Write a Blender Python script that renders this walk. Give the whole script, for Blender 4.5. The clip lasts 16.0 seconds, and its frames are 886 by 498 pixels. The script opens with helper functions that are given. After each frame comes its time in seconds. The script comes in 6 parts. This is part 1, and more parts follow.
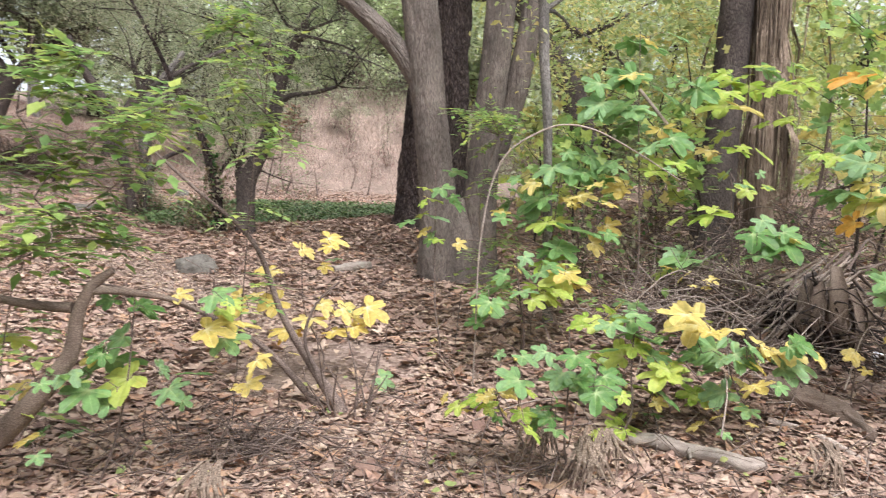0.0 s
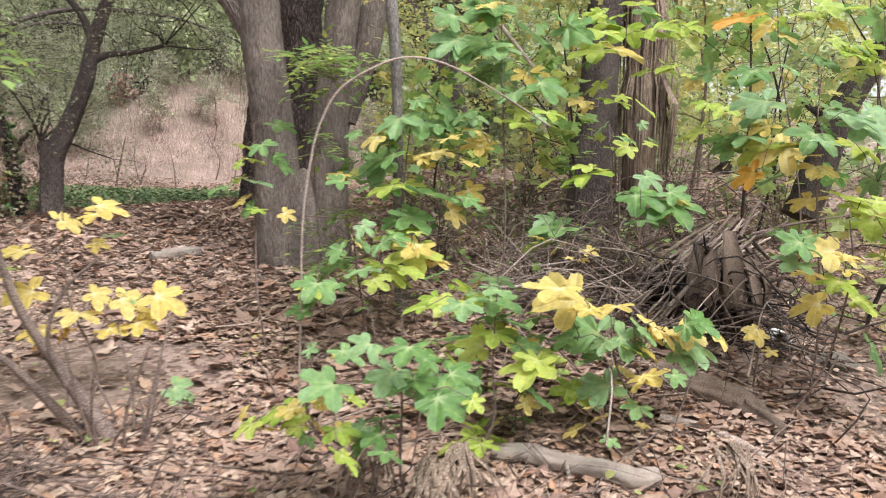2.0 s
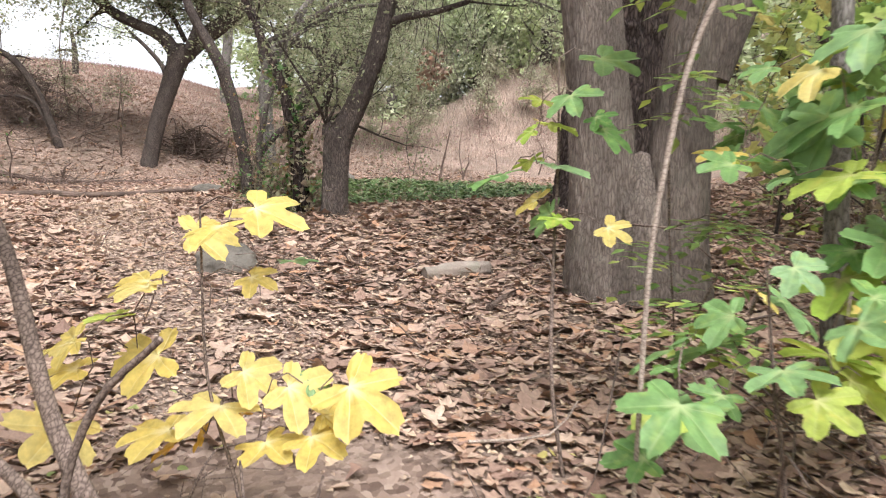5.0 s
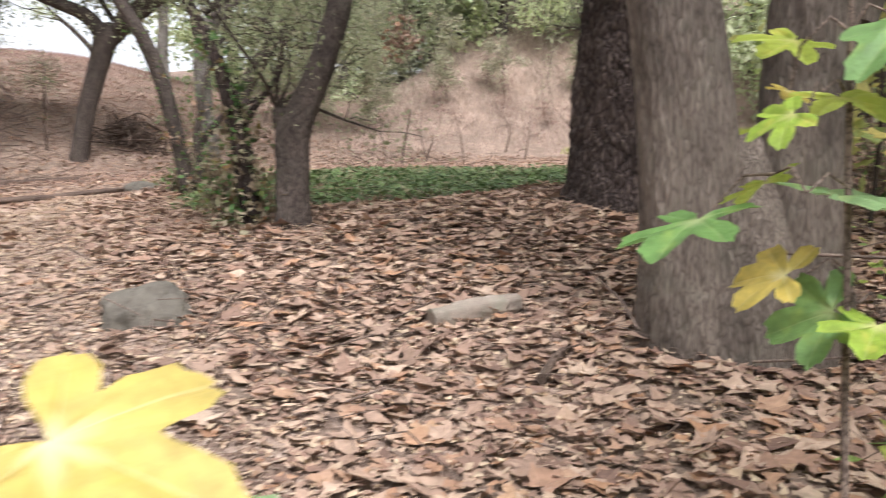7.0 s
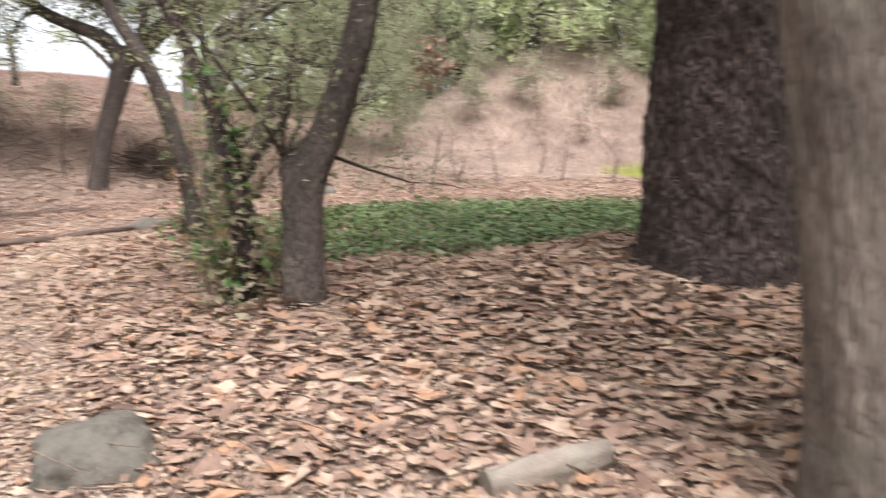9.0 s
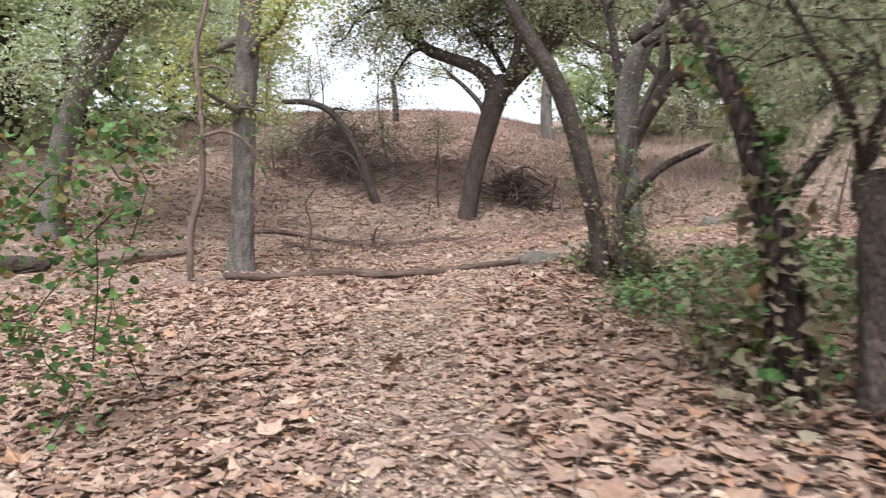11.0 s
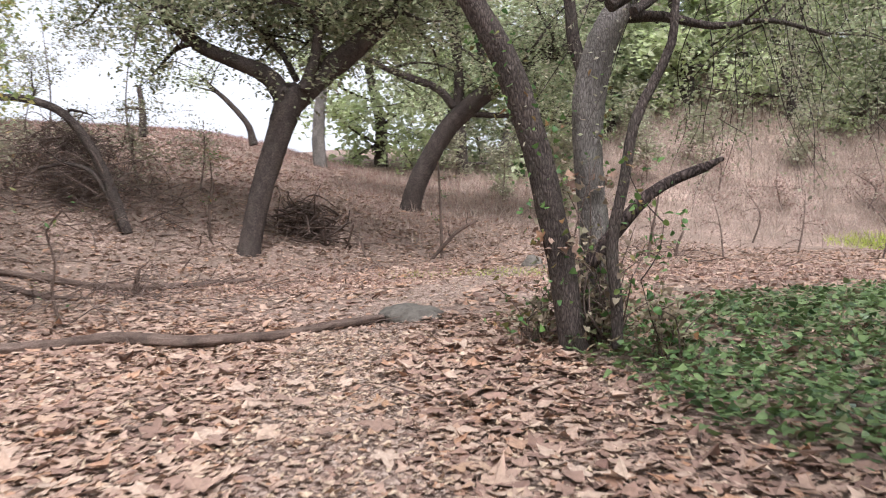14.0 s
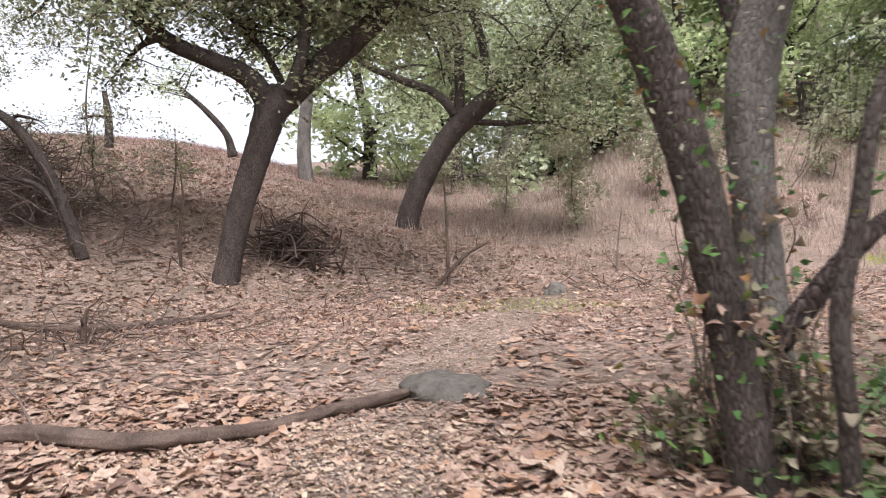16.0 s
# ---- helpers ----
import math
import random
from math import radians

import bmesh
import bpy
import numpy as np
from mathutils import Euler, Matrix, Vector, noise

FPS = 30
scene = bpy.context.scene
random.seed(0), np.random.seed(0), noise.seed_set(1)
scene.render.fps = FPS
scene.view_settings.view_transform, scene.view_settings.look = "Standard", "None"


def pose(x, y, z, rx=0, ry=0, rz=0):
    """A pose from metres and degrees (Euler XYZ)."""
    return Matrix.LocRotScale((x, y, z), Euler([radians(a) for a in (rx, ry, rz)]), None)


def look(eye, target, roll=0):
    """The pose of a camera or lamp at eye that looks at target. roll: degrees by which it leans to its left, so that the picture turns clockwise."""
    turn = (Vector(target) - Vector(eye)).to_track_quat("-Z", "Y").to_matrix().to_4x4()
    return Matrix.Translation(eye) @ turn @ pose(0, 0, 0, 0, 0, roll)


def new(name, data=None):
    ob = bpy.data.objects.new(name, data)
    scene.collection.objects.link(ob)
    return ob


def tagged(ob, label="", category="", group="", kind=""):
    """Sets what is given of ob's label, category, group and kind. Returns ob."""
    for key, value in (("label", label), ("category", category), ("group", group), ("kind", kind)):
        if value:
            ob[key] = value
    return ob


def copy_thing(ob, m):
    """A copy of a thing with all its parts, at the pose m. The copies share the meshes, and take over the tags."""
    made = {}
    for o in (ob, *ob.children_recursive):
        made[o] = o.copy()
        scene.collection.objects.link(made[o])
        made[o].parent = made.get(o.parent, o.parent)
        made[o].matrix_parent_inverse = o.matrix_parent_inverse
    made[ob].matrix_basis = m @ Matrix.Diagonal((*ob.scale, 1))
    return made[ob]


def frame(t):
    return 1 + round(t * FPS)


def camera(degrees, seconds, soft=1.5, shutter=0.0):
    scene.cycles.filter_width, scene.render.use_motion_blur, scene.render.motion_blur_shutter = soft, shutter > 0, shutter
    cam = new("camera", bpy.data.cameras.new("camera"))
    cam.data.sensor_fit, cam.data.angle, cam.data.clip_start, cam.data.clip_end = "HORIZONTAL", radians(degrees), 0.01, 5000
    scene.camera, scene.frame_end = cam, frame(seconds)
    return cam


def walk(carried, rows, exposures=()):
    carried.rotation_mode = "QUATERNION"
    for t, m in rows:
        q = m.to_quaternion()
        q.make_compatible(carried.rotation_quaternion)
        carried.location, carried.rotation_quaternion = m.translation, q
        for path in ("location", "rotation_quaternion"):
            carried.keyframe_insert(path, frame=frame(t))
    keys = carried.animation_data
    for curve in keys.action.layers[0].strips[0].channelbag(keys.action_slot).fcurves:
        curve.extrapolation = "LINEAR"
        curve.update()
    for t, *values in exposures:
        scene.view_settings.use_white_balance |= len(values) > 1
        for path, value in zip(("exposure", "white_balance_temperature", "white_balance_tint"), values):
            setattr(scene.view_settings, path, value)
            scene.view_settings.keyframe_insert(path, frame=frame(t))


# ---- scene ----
cam = camera(60.5, 16.0, 1.1, 0.45)
EXPOSURES = [(0, 1.27, 6000, 12), (2.5, 1.22, 6150, 13), (4.5, 1.35, 6200, 12), (8, 1.2, 6250, 12), (8.5, 1.3, 6300, 13), (9, 1.45, 6250, 13), (9.5, 1.42, 6100, 13), (10, 1.15, 6050, 13), (12.5, 1.05, 5950, 14), (16, 1.08, 6050, 15)]
PATH = [
    (0, (-0.117, 0.282, 1.321), (-0.087, 2.035, 1.185), 1.6),
    (0.5, (-0.077, 0.489, 1.262), (0.043, 2.24, 1.118), 1.4),
    (1, (0.117, 0.887, 1.171), (0.292, 2.632, 1.027), 1.2),
    (1.5, (0.199, 1.273, 1.11), (0.456, 3.009, 0.969), 1.3),
    (2, (0.394, 1.634, 1.016), (0.687, 3.364, 0.878), 1.0),
    (2.5, (0.75, 2.161, 1.035), (1.058, 3.89, 0.904), 0.9),
    (3, (0.8, 2.629, 0.968), (1.115, 4.355, 0.836), 1.1),
    (3.5, (0.793, 3.142, 0.988), (0.962, 4.888, 0.85), 0.8),
    (4, (0.693, 3.662, 0.938), (0.63, 5.414, 0.781), 0.1),
    (4.5, (0.407, 4.219, 0.974), (0.068, 5.94, 0.833), 2.0),
    (4.7, (0.367, 4.359, 0.976), (-0.059, 6.06, 0.827), 2.0),
    (6.8, (-0.549, 6.256, 1.131), (-0.959, 7.954, 0.919), -0.8),
    (7, (-0.516, 6.373, 1.13), (-0.855, 8.086, 0.917), -0.7),
    (7.5, (-0.412, 6.648, 1.206), (-0.647, 8.379, 0.996), -0.8),
    (8, (-0.441, 6.901, 1.198), (-0.649, 8.636, 0.99), -0.8),
    (8.5, (-0.656, 7.334, 1.399), (-0.863, 9.069, 1.194), -1.1),
    (9, (-0.897, 7.707, 1.468), (-1.302, 9.41, 1.285), -1.3),
    (9.5, (-1.313, 8.129, 1.504), (-2.079, 9.706, 1.351), -1.6),
    (10, (-1.785, 8.473, 1.596), (-2.738, 9.946, 1.45), -1.9),
    (10.2, (-1.921, 8.603, 1.588), (-2.9, 10.058, 1.447), -2.0),
    (12.3, (-4.267, 9.64, 1.339), (-5.452, 10.941, 1.299), -0.2),
    (12.5, (-4.468, 9.763, 1.353), (-5.648, 11.069, 1.317), -0.3),
    (13, (-4.985, 10.236, 1.353), (-6.006, 11.669, 1.323), -0.5),
    (13.5, (-5.524, 10.708, 1.442), (-6.272, 12.302, 1.415), -0.4),
    (14, (-5.885, 11.215, 1.508), (-6.427, 12.889, 1.481), -0.5),
    (14.5, (-6.224, 11.729, 1.581), (-6.736, 13.412, 1.555), -0.4),
    (15, (-6.488, 12.236, 1.658), (-6.995, 13.921, 1.639), -0.5),
    (15.5, (-6.733, 12.827, 1.738), (-7.233, 14.515, 1.729), -0.6),
    (16, (-7.151, 13.405, 1.777), (-7.655, 15.091, 1.777), -0.8),
]
walk(cam, [(t, look(eye, target, roll)) for t, eye, target, roll in PATH], EXPOSURES)

# ---- light: overcast day ----
world = bpy.data.worlds.new("sky")
scene.world = world
world.use_nodes = True
wn, wl = world.node_tree.nodes, world.node_tree.links
sky = wn.new("ShaderNodeTexSky")
sky.sky_type, sky.sun_disc = "NISHITA", False
sky.sun_elevation, sky.sun_rotation = radians(58), radians(148)
sky.air_density, sky.dust_density = 1.0, 4.0
pale = wn.new("ShaderNodeHueSaturation")
pale.inputs["Saturation"].default_value = 0.12
wl.new(sky.outputs[0], pale.inputs["Color"])
wl.new(pale.outputs[0], wn["Background"].inputs["Color"])
wn["Background"].inputs["Strength"].default_value = 0.15
sun = new("sun", bpy.data.lights.new("sun", "SUN"))
sun.data.energy, sun.data.angle, sun.data.color = 1.5, radians(30), (1.0, 0.98, 0.95)
sun.matrix_world = look((0, 0, 30), (-10, 16, 0))

# ---- materials ----


def material(name, rough=0.85, spec=0.25):
    m = bpy.data.materials.new(name)
    m.use_nodes = True
    n, l = m.node_tree.nodes, m.node_tree.links
    b = n["Principled BSDF"]
    b.inputs["Roughness"].default_value = rough
    b.inputs["Specular IOR Level"].default_value = spec
    return m, n, l, b


def ramp(n, stops, constant=False):
    r = n.new("ShaderNodeValToRGB")
    r.color_ramp.interpolation = "CONSTANT" if constant else "LINEAR"
    while len(r.color_ramp.elements) < len(stops):
        r.color_ramp.elements.new(0.5)
    for e, (p, c) in zip(r.color_ramp.elements, stops):
        e.position, e.color = p, (*c, 1)
    return r


def mapped(n, l, scale):
    c, m = n.new("ShaderNodeTexCoord"), n.new("ShaderNodeMapping")
    m.inputs["Scale"].default_value = scale
    l.new(c.outputs["Object"], m.inputs["Vector"])
    return m.outputs[0]


def noise_tex(n, l, vec, scale, detail=4, rough=0.6):
    t = n.new("ShaderNodeTexNoise")
    t.inputs["Scale"].default_value, t.inputs["Detail"].default_value, t.inputs["Roughness"].default_value = scale, detail, rough
    l.new(vec, t.inputs["Vector"])
    return t.outputs["Fac"]


def mixed(n, l, fac, a, b, how="MIX"):
    m = n.new("ShaderNodeMix")
    m.data_type, m.blend_type = "RGBA", how
    for s, v in ((m.inputs[0], fac), (m.inputs[6], a), (m.inputs[7], b)):
        if isinstance(v, (int, float)):
            s.default_value = v
        elif isinstance(v, tuple):
            s.default_value = (*v, 1)
        else:
            l.new(v, s)
    return m.outputs[2]


def bumped(n, l, b, height, strength, dist):
    u = n.new("ShaderNodeBump")
    u.inputs["Strength"].default_value, u.inputs["Distance"].default_value = strength, dist
    l.new(height, u.inputs["Height"])
    l.new(u.outputs[0], b.inputs["Normal"])


def bark(name, dark, mid, light, grain=(14, 14, 2.2), moss=0.0, strength=0.8, depth=0.03):
    """Furrowed bark: ridges along the stem, blotches of lichen, dust low down to the grain."""
    m, n, l, b = material(name, 0.92, 0.15)
    v = mapped(n, l, grain)
    vo = n.new("ShaderNodeTexVoronoi")
    vo.feature = "DISTANCE_TO_EDGE"
    vo.inputs["Scale"].default_value = 1.6
    wob = n.new("ShaderNodeVectorMath")
    wob.operation = "ADD"
    nt = n.new("ShaderNodeTexNoise")
    nt.inputs["Scale"].default_value = 1.1
    l.new(v, nt.inputs["Vector"])
    l.new(v, wob.inputs[0])
    l.new(nt.outputs["Color"], wob.inputs[1])
    l.new(wob.outputs[0], vo.inputs["Vector"])
    r = ramp(n, [(0.0, dark), (0.12, mid), (0.5, light)])
    l.new(vo.outputs["Distance"], r.inputs[0])
    blot = noise_tex(n, l, mapped(n, l, (1, 1, 0.5)), 3.5, 6)
    br = ramp(n, [(0.35, (0.6, 0.6, 0.6)), (0.7, (1.2, 1.2, 1.2))])
    l.new(blot, br.inputs[0])
    c = mixed(n, l, 1.0, r.outputs[0], br.outputs[0], "MULTIPLY")
    if moss:
        mr = ramp(n, [(0.5, (0, 0, 0)), (0.7, (moss, moss, moss))])
        l.new(noise_tex(n, l, mapped(n, l, (1, 1, 1)), 5, 5), mr.inputs[0])
        c = mixed(n, l, mr.outputs[0], c, (0.2, 0.21, 0.16))
    l.new(c, b.inputs["Base Color"])
    add = n.new("ShaderNodeMath")
    add.operation = "MULTIPLY_ADD"
    l.new(noise_tex(n, l, v, 3, 5), add.inputs[0])
    add.inputs[1].default_value = 0.25
    l.new(vo.outputs["Distance"], add.inputs[2])
    bumped(n, l, b, add.outputs[0], strength, depth)
    return m


def leafy(name, colours, through_light=0.35, rough=0.5, veins=0.0, by_object=False, ribs=None):
    """Leaf blade: colour by leaf, light passes through it in part."""
    m, n, l, b = material(name, rough, 0.3)
    if by_object:
        rnd = n.new("ShaderNodeObjectInfo").outputs["Random"]
    else:
        rnd = n.new("ShaderNodeNewGeometry").outputs["Random Per Island"]
    stops = [(i / max(1, len(colours) - 1), c) for i, c in enumerate(colours)]
    r = ramp(n, stops)
    l.new(rnd, r.inputs[0])
    sp = ramp(n, [(0.3, (0.72, 0.72, 0.72)), (0.7, (1.15, 1.15, 1.15))])
    l.new(noise_tex(n, l, mapped(n, l, (1, 1, 1)), 24 if not by_object else 7, 4), sp.inputs[0])
    c = mixed(n, l, 1.0, r.outputs[0], sp.outputs[0], "MULTIPLY")
    if ribs:
        edge = ramp(n, [(0.52, (0, 0, 0)), (0.7, (0.7, 0.7, 0.7))])
        l.new(noise_tex(n, l, mapped(n, l, (1, 1, 1)), 2.6, 3), edge.inputs[0])
        c = mixed(n, l, edge.outputs[0], c, ribs[1])
        at = n.new("ShaderNodeAttribute")
        at.attribute_name = "vein"
        c = mixed(n, l, at.outputs["Fac"], c, ribs[0])
    l.new(c, b.inputs["Base Color"])
    if through_light:
        t, mx = n.new("ShaderNodeBsdfTranslucent"), n.new("ShaderNodeMixShader")
        l.new(c, t.inputs["Color"])
        mx.inputs[0].default_value = through_light
        l.new(b.outputs[0], mx.inputs[1])
        l.new(t.outputs[0], mx.inputs[2])
        l.new(mx.outputs[0], n["Material Output"].inputs["Surface"])
    if veins:
        bumped(n, l, b, noise_tex(n, l, mapped(n, l, (1, 1, 1)), 30, 3), veins, 0.01)
    return m


def soil(name):
    """Forest floor between the leaves: brown earth, crumbled leaf, pale dust, dry straw colour on the slopes."""
    m, n, l, b = material(name, 0.95, 0.1)
    v = mapped(n, l, (1, 1, 1))
    vo = n.new("ShaderNodeTexVoronoi")
    vo.inputs["Scale"].default_value = 24
    l.new(v, vo.inputs["Vector"])
    sep = n.new("ShaderNodeSeparateColor")
    l.new(vo.outputs["Color"], sep.inputs[0])
    r = ramp(n, [(0, (0.13, 0.09, 0.072)), (0.35, (0.235, 0.17, 0.138)), (0.7, (0.35, 0.265, 0.218)), (1, (0.44, 0.345, 0.288))])
    l.new(sep.outputs[0], r.inputs[0])
    r2 = ramp(n, [(0.3, (0.11, 0.082, 0.066)), (0.7, (0.31, 0.24, 0.195))])
    l.new(noise_tex(n, l, v, 25, 6, 0.7), r2.inputs[0])
    big = ramp(n, [(0.42, (0, 0, 0)), (0.6, (1, 1, 1))])
    l.new(noise_tex(n, l, v, 0.8, 4), big.inputs[0])
    c = mixed(n, l, big.outputs[0], r.outputs[0], r2.outputs[0])
    tone = ramp(n, [(0.3, (0.75, 0.72, 0.7)), (0.7, (1.12, 1.08, 1.05))])
    l.new(noise_tex(n, l, v, 0.35, 3), tone.inputs[0])
    c = mixed(n, l, 1.0, c, tone.outputs[0], "MULTIPLY")
    l.new(c, b.inputs["Base Color"])
    bumped(n, l, b, noise_tex(n, l, v, 14, 6, 0.7), 0.9, 0.05)
    return m


def stone(name, a, c2):
    m, n, l, b = material(name, 0.9, 0.2)
    v = mapped(n, l, (1, 1, 1))
    r = ramp(n, [(0.3, a), (0.5, c2), (0.75, tuple(x * 1.35 for x in c2))])
    l.new(noise_tex(n, l, v, 9, 8, 0.7), r.inputs[0])
    l.new(r.outputs[0], b.inputs["Base Color"])
    bumped(n, l, b, noise_tex(n, l, v, 22, 6, 0.7), 0.7, 0.03)
    return m


SOIL = soil("forest_soil")
SYC = bark("grey_brown_bark", (0.085, 0.066, 0.056), (0.165, 0.132, 0.11), (0.225, 0.185, 0.155), (30, 30, 4.2), 0.15, 1.0, 0.016)
DARKBARK = bark("dark_flaky_bark", (0.02, 0.015, 0.014), (0.07, 0.05, 0.044), (0.16, 0.122, 0.108), (15, 15, 4), 0.0, 1.0, 0.05)
OAKBARK = bark("oak_bark", (0.035, 0.027, 0.024), (0.09, 0.07, 0.06), (0.145, 0.116, 0.1), (30, 30, 8), 0.07, 0.9, 0.03)
GREYBARK = bark("grey_oak_bark", (0.09, 0.078, 0.068), (0.21, 0.185, 0.165), (0.28, 0.25, 0.225), (34, 34, 9), 0.1, 0.8, 0.025)
DEADWOOD = bark("weathered_dead_wood", (0.12, 0.085, 0.065), (0.19, 0.14, 0.108), (0.27, 0.21, 0.165), (46, 46, 46), 0.1, 0.6, 0.01)
LOGBROWN = bark("brown_fallen_wood", (0.07, 0.047, 0.037), (0.125, 0.088, 0.07), (0.19, 0.138, 0.11), (40, 40, 40), 0.05, 0.5, 0.01)
TWIG = bark("brown_twig", (0.07, 0.05, 0.042), (0.19, 0.14, 0.115), (0.3, 0.23, 0.19), (40, 40, 40), 0.0, 0.3, 0.005)
PALEWOOD = bark("pale_peeled_wood", (0.27, 0.22, 0.18), (0.33, 0.27, 0.225), (0.39, 0.325, 0.275), (60, 60, 60), 0.65, 0.6, 0.01)
PALETWIG = bark("pale_dry_twig", (0.2, 0.15, 0.12), (0.36, 0.29, 0.24), (0.46, 0.38, 0.32), (40, 40, 40), 0.0, 0.3, 0.005)
DARKTWIG = bark("dark_twig", (0.02, 0.016, 0.014), (0.06, 0.046, 0.04), (0.11, 0.085, 0.075), (40, 40, 40), 0.0, 0.3, 0.005)
FROND = bark("dry_palm_frond", (0.1, 0.07, 0.05), (0.26, 0.19, 0.14), (0.38, 0.3, 0.23), (30, 30, 2), 0.0, 0.4, 0.01)
ROCK = stone("grey_rock", (0.065, 0.057, 0.047), (0.13, 0.115, 0.096))
DRY = leafy("dry_leaf", [(0.13, 0.078, 0.06), (0.29, 0.185, 0.138), (0.46, 0.325, 0.24), (0.22, 0.132, 0.1), (0.38, 0.26, 0.195), (0.51, 0.38, 0.285), (0.3, 0.19, 0.142), (0.39, 0.22, 0.13), (0.4, 0.28, 0.208), (0.19, 0.108, 0.082)], 0.12, 0.72, 0.5)
SCRAPS = leafy("leaf_scrap", [(0.2, 0.125, 0.095), (0.42, 0.3, 0.22), (0.52, 0.4, 0.28), (0.3, 0.2, 0.15), (0.56, 0.44, 0.31), (0.36, 0.22, 0.14)], 0.12, 0.75)
CRUMBLED = leafy("trodden_leaf", [(0.25, 0.18, 0.14), (0.42, 0.325, 0.26), (0.34, 0.255, 0.2), (0.5, 0.4, 0.325)], 0.1, 0.8)
DRY_ONE = leafy("dry_leaf_blade", [(0.2, 0.12, 0.088), (0.36, 0.25, 0.19), (0.5, 0.38, 0.29), (0.4, 0.24, 0.14)], 0.12, 0.72, 0.4, True, ((0.3, 0.2, 0.14), (0.26, 0.17, 0.12)))
FIG_G = leafy("fig_leaf_green", [(0.12, 0.24, 0.06), (0.2, 0.34, 0.12), (0.25, 0.38, 0.18)], 0.4, 0.42, 0.3, True, ((0.4, 0.48, 0.22), (0.3, 0.4, 0.1)))
FIG_L = leafy("fig_leaf_lime", [(0.3, 0.43, 0.06), (0.48, 0.55, 0.12)], 0.45, 0.45, 0.3, True, ((0.6, 0.6, 0.25), (0.62, 0.55, 0.12)))
FIG_Y = leafy("fig_leaf_yellow", [(0.62, 0.48, 0.12), (0.7, 0.57, 0.2)], 0.45, 0.45, 0.3, True, ((0.82, 0.74, 0.42), (0.74, 0.55, 0.13)))
FIG_O = leafy("fig_leaf_orange", [(0.62, 0.36, 0.05), (0.6, 0.3, 0.05)], 0.45, 0.5, 0.3, True, ((0.7, 0.5, 0.15), (0.55, 0.4, 0.08)))
OAKLEAF = leafy("oak_leaf", [(0.13, 0.15, 0.08), (0.27, 0.3, 0.165), (0.38, 0.4, 0.24), (0.44, 0.39, 0.28)], 0.58, 0.45)
# Bright haze is put into these two leaf colours, paler than real foliage.
HAZEPALE = leafy("haze_pale_far_leaf", [(0.42, 0.5, 0.24), (0.58, 0.64, 0.36), (0.68, 0.7, 0.48)], 0.62, 0.6)
HAZEGREY = leafy("haze_grey_far_leaf", [(0.36, 0.42, 0.22), (0.5, 0.55, 0.34), (0.62, 0.64, 0.44)], 0.55, 0.6)
LIMELEAF = leafy("yellow_green_leaf", [(0.24, 0.32, 0.1), (0.38, 0.45, 0.17), (0.53, 0.53, 0.2), (0.6, 0.48, 0.16)], 0.52, 0.5)
WITHERED = leafy("withered_leaf", [(0.17, 0.125, 0.085), (0.28, 0.22, 0.15), (0.34, 0.29, 0.2), (0.22, 0.22, 0.12)], 0.3, 0.7)
ASHLEAF = leafy("pale_green_leaflet", [(0.16, 0.28, 0.07), (0.28, 0.4, 0.12), (0.42, 0.46, 0.1)], 0.45, 0.45)
BRAMBLE = leafy("bramble_leaf", [(0.05, 0.11, 0.03), (0.1, 0.2, 0.06), (0.15, 0.25, 0.07), (0.25, 0.12, 0.05)], 0.35, 0.45)
IVY = leafy("ivy_leaf", [(0.04, 0.075, 0.028), (0.08, 0.135, 0.048), (0.13, 0.2, 0.07), (0.19, 0.26, 0.1), (0.11, 0.17, 0.06), (0.24, 0.19, 0.12)], 0.25, 0.38)
STRAW = leafy("dry_grass", [(0.3, 0.225, 0.18), (0.43, 0.335, 0.275), (0.52, 0.42, 0.35)], 0.3, 0.8)
WEED = leafy("brown_weed", [(0.22, 0.125, 0.105), (0.33, 0.2, 0.17), (0.4, 0.265, 0.22)], 0.2, 0.8)
MOSSGRASS = leafy("yellow_green_grass", [(0.3, 0.4, 0.05), (0.44, 0.53, 0.08), (0.52, 0.55, 0.13)], 0.4, 0.7)
VINELEAF = leafy("dry_grey_leaf", [(0.28, 0.25, 0.18), (0.44, 0.41, 0.3), (0.4, 0.43, 0.26)], 0.45, 0.7)
PIPEMAT, _n, _l, _b = material("white_pipe", 0.5)
_b.inputs["Base Color"].default_value = (0.7, 0.7, 0.7, 1)

# ---- mesh helpers ----


class Geo:
    """Vertices and faces that grow into one mesh."""

    def __init__(self):
        self.v, self.f, self.n = [], [], 0

    def add(self, v, f):
        v = np.asarray(v, float)
        self.v.append(v)
        for block in ([f] if isinstance(f, np.ndarray) else [np.asarray(f)]):
            self.f.append(block + self.n)
        self.n += len(v)

    def mesh(self, name, mat, smooth=True):
        me = bpy.data.meshes.new(name)
        v = np.concatenate(self.v)
        loops = np.concatenate([b.ravel() for b in self.f])
        sizes = np.concatenate([np.full(len(b), b.shape[1]) for b in self.f])
        me.vertices.add(len(v))
        me.vertices.foreach_set("co", v.ravel())
        me.loops.add(len(loops))
        me.loops.foreach_set("vertex_index", loops.astype(np.int32))
        me.polygons.add(len(sizes))
        me.polygons.foreach_set("loop_start", np.concatenate([[0], np.cumsum(sizes)[:-1]]).astype(np.int32))
        me.polygons.foreach_set("use_smooth", np.full(len(sizes), smooth))
        me.update(calc_edges=True)
        me.materials.append(mat)
        return me


def thing(name, at, label, category, group="", kind=""):
    ob = new(name)
    ob.location = at
    ob.empty_display_size = 0.1
    return tagged(ob, label, category, group, kind)


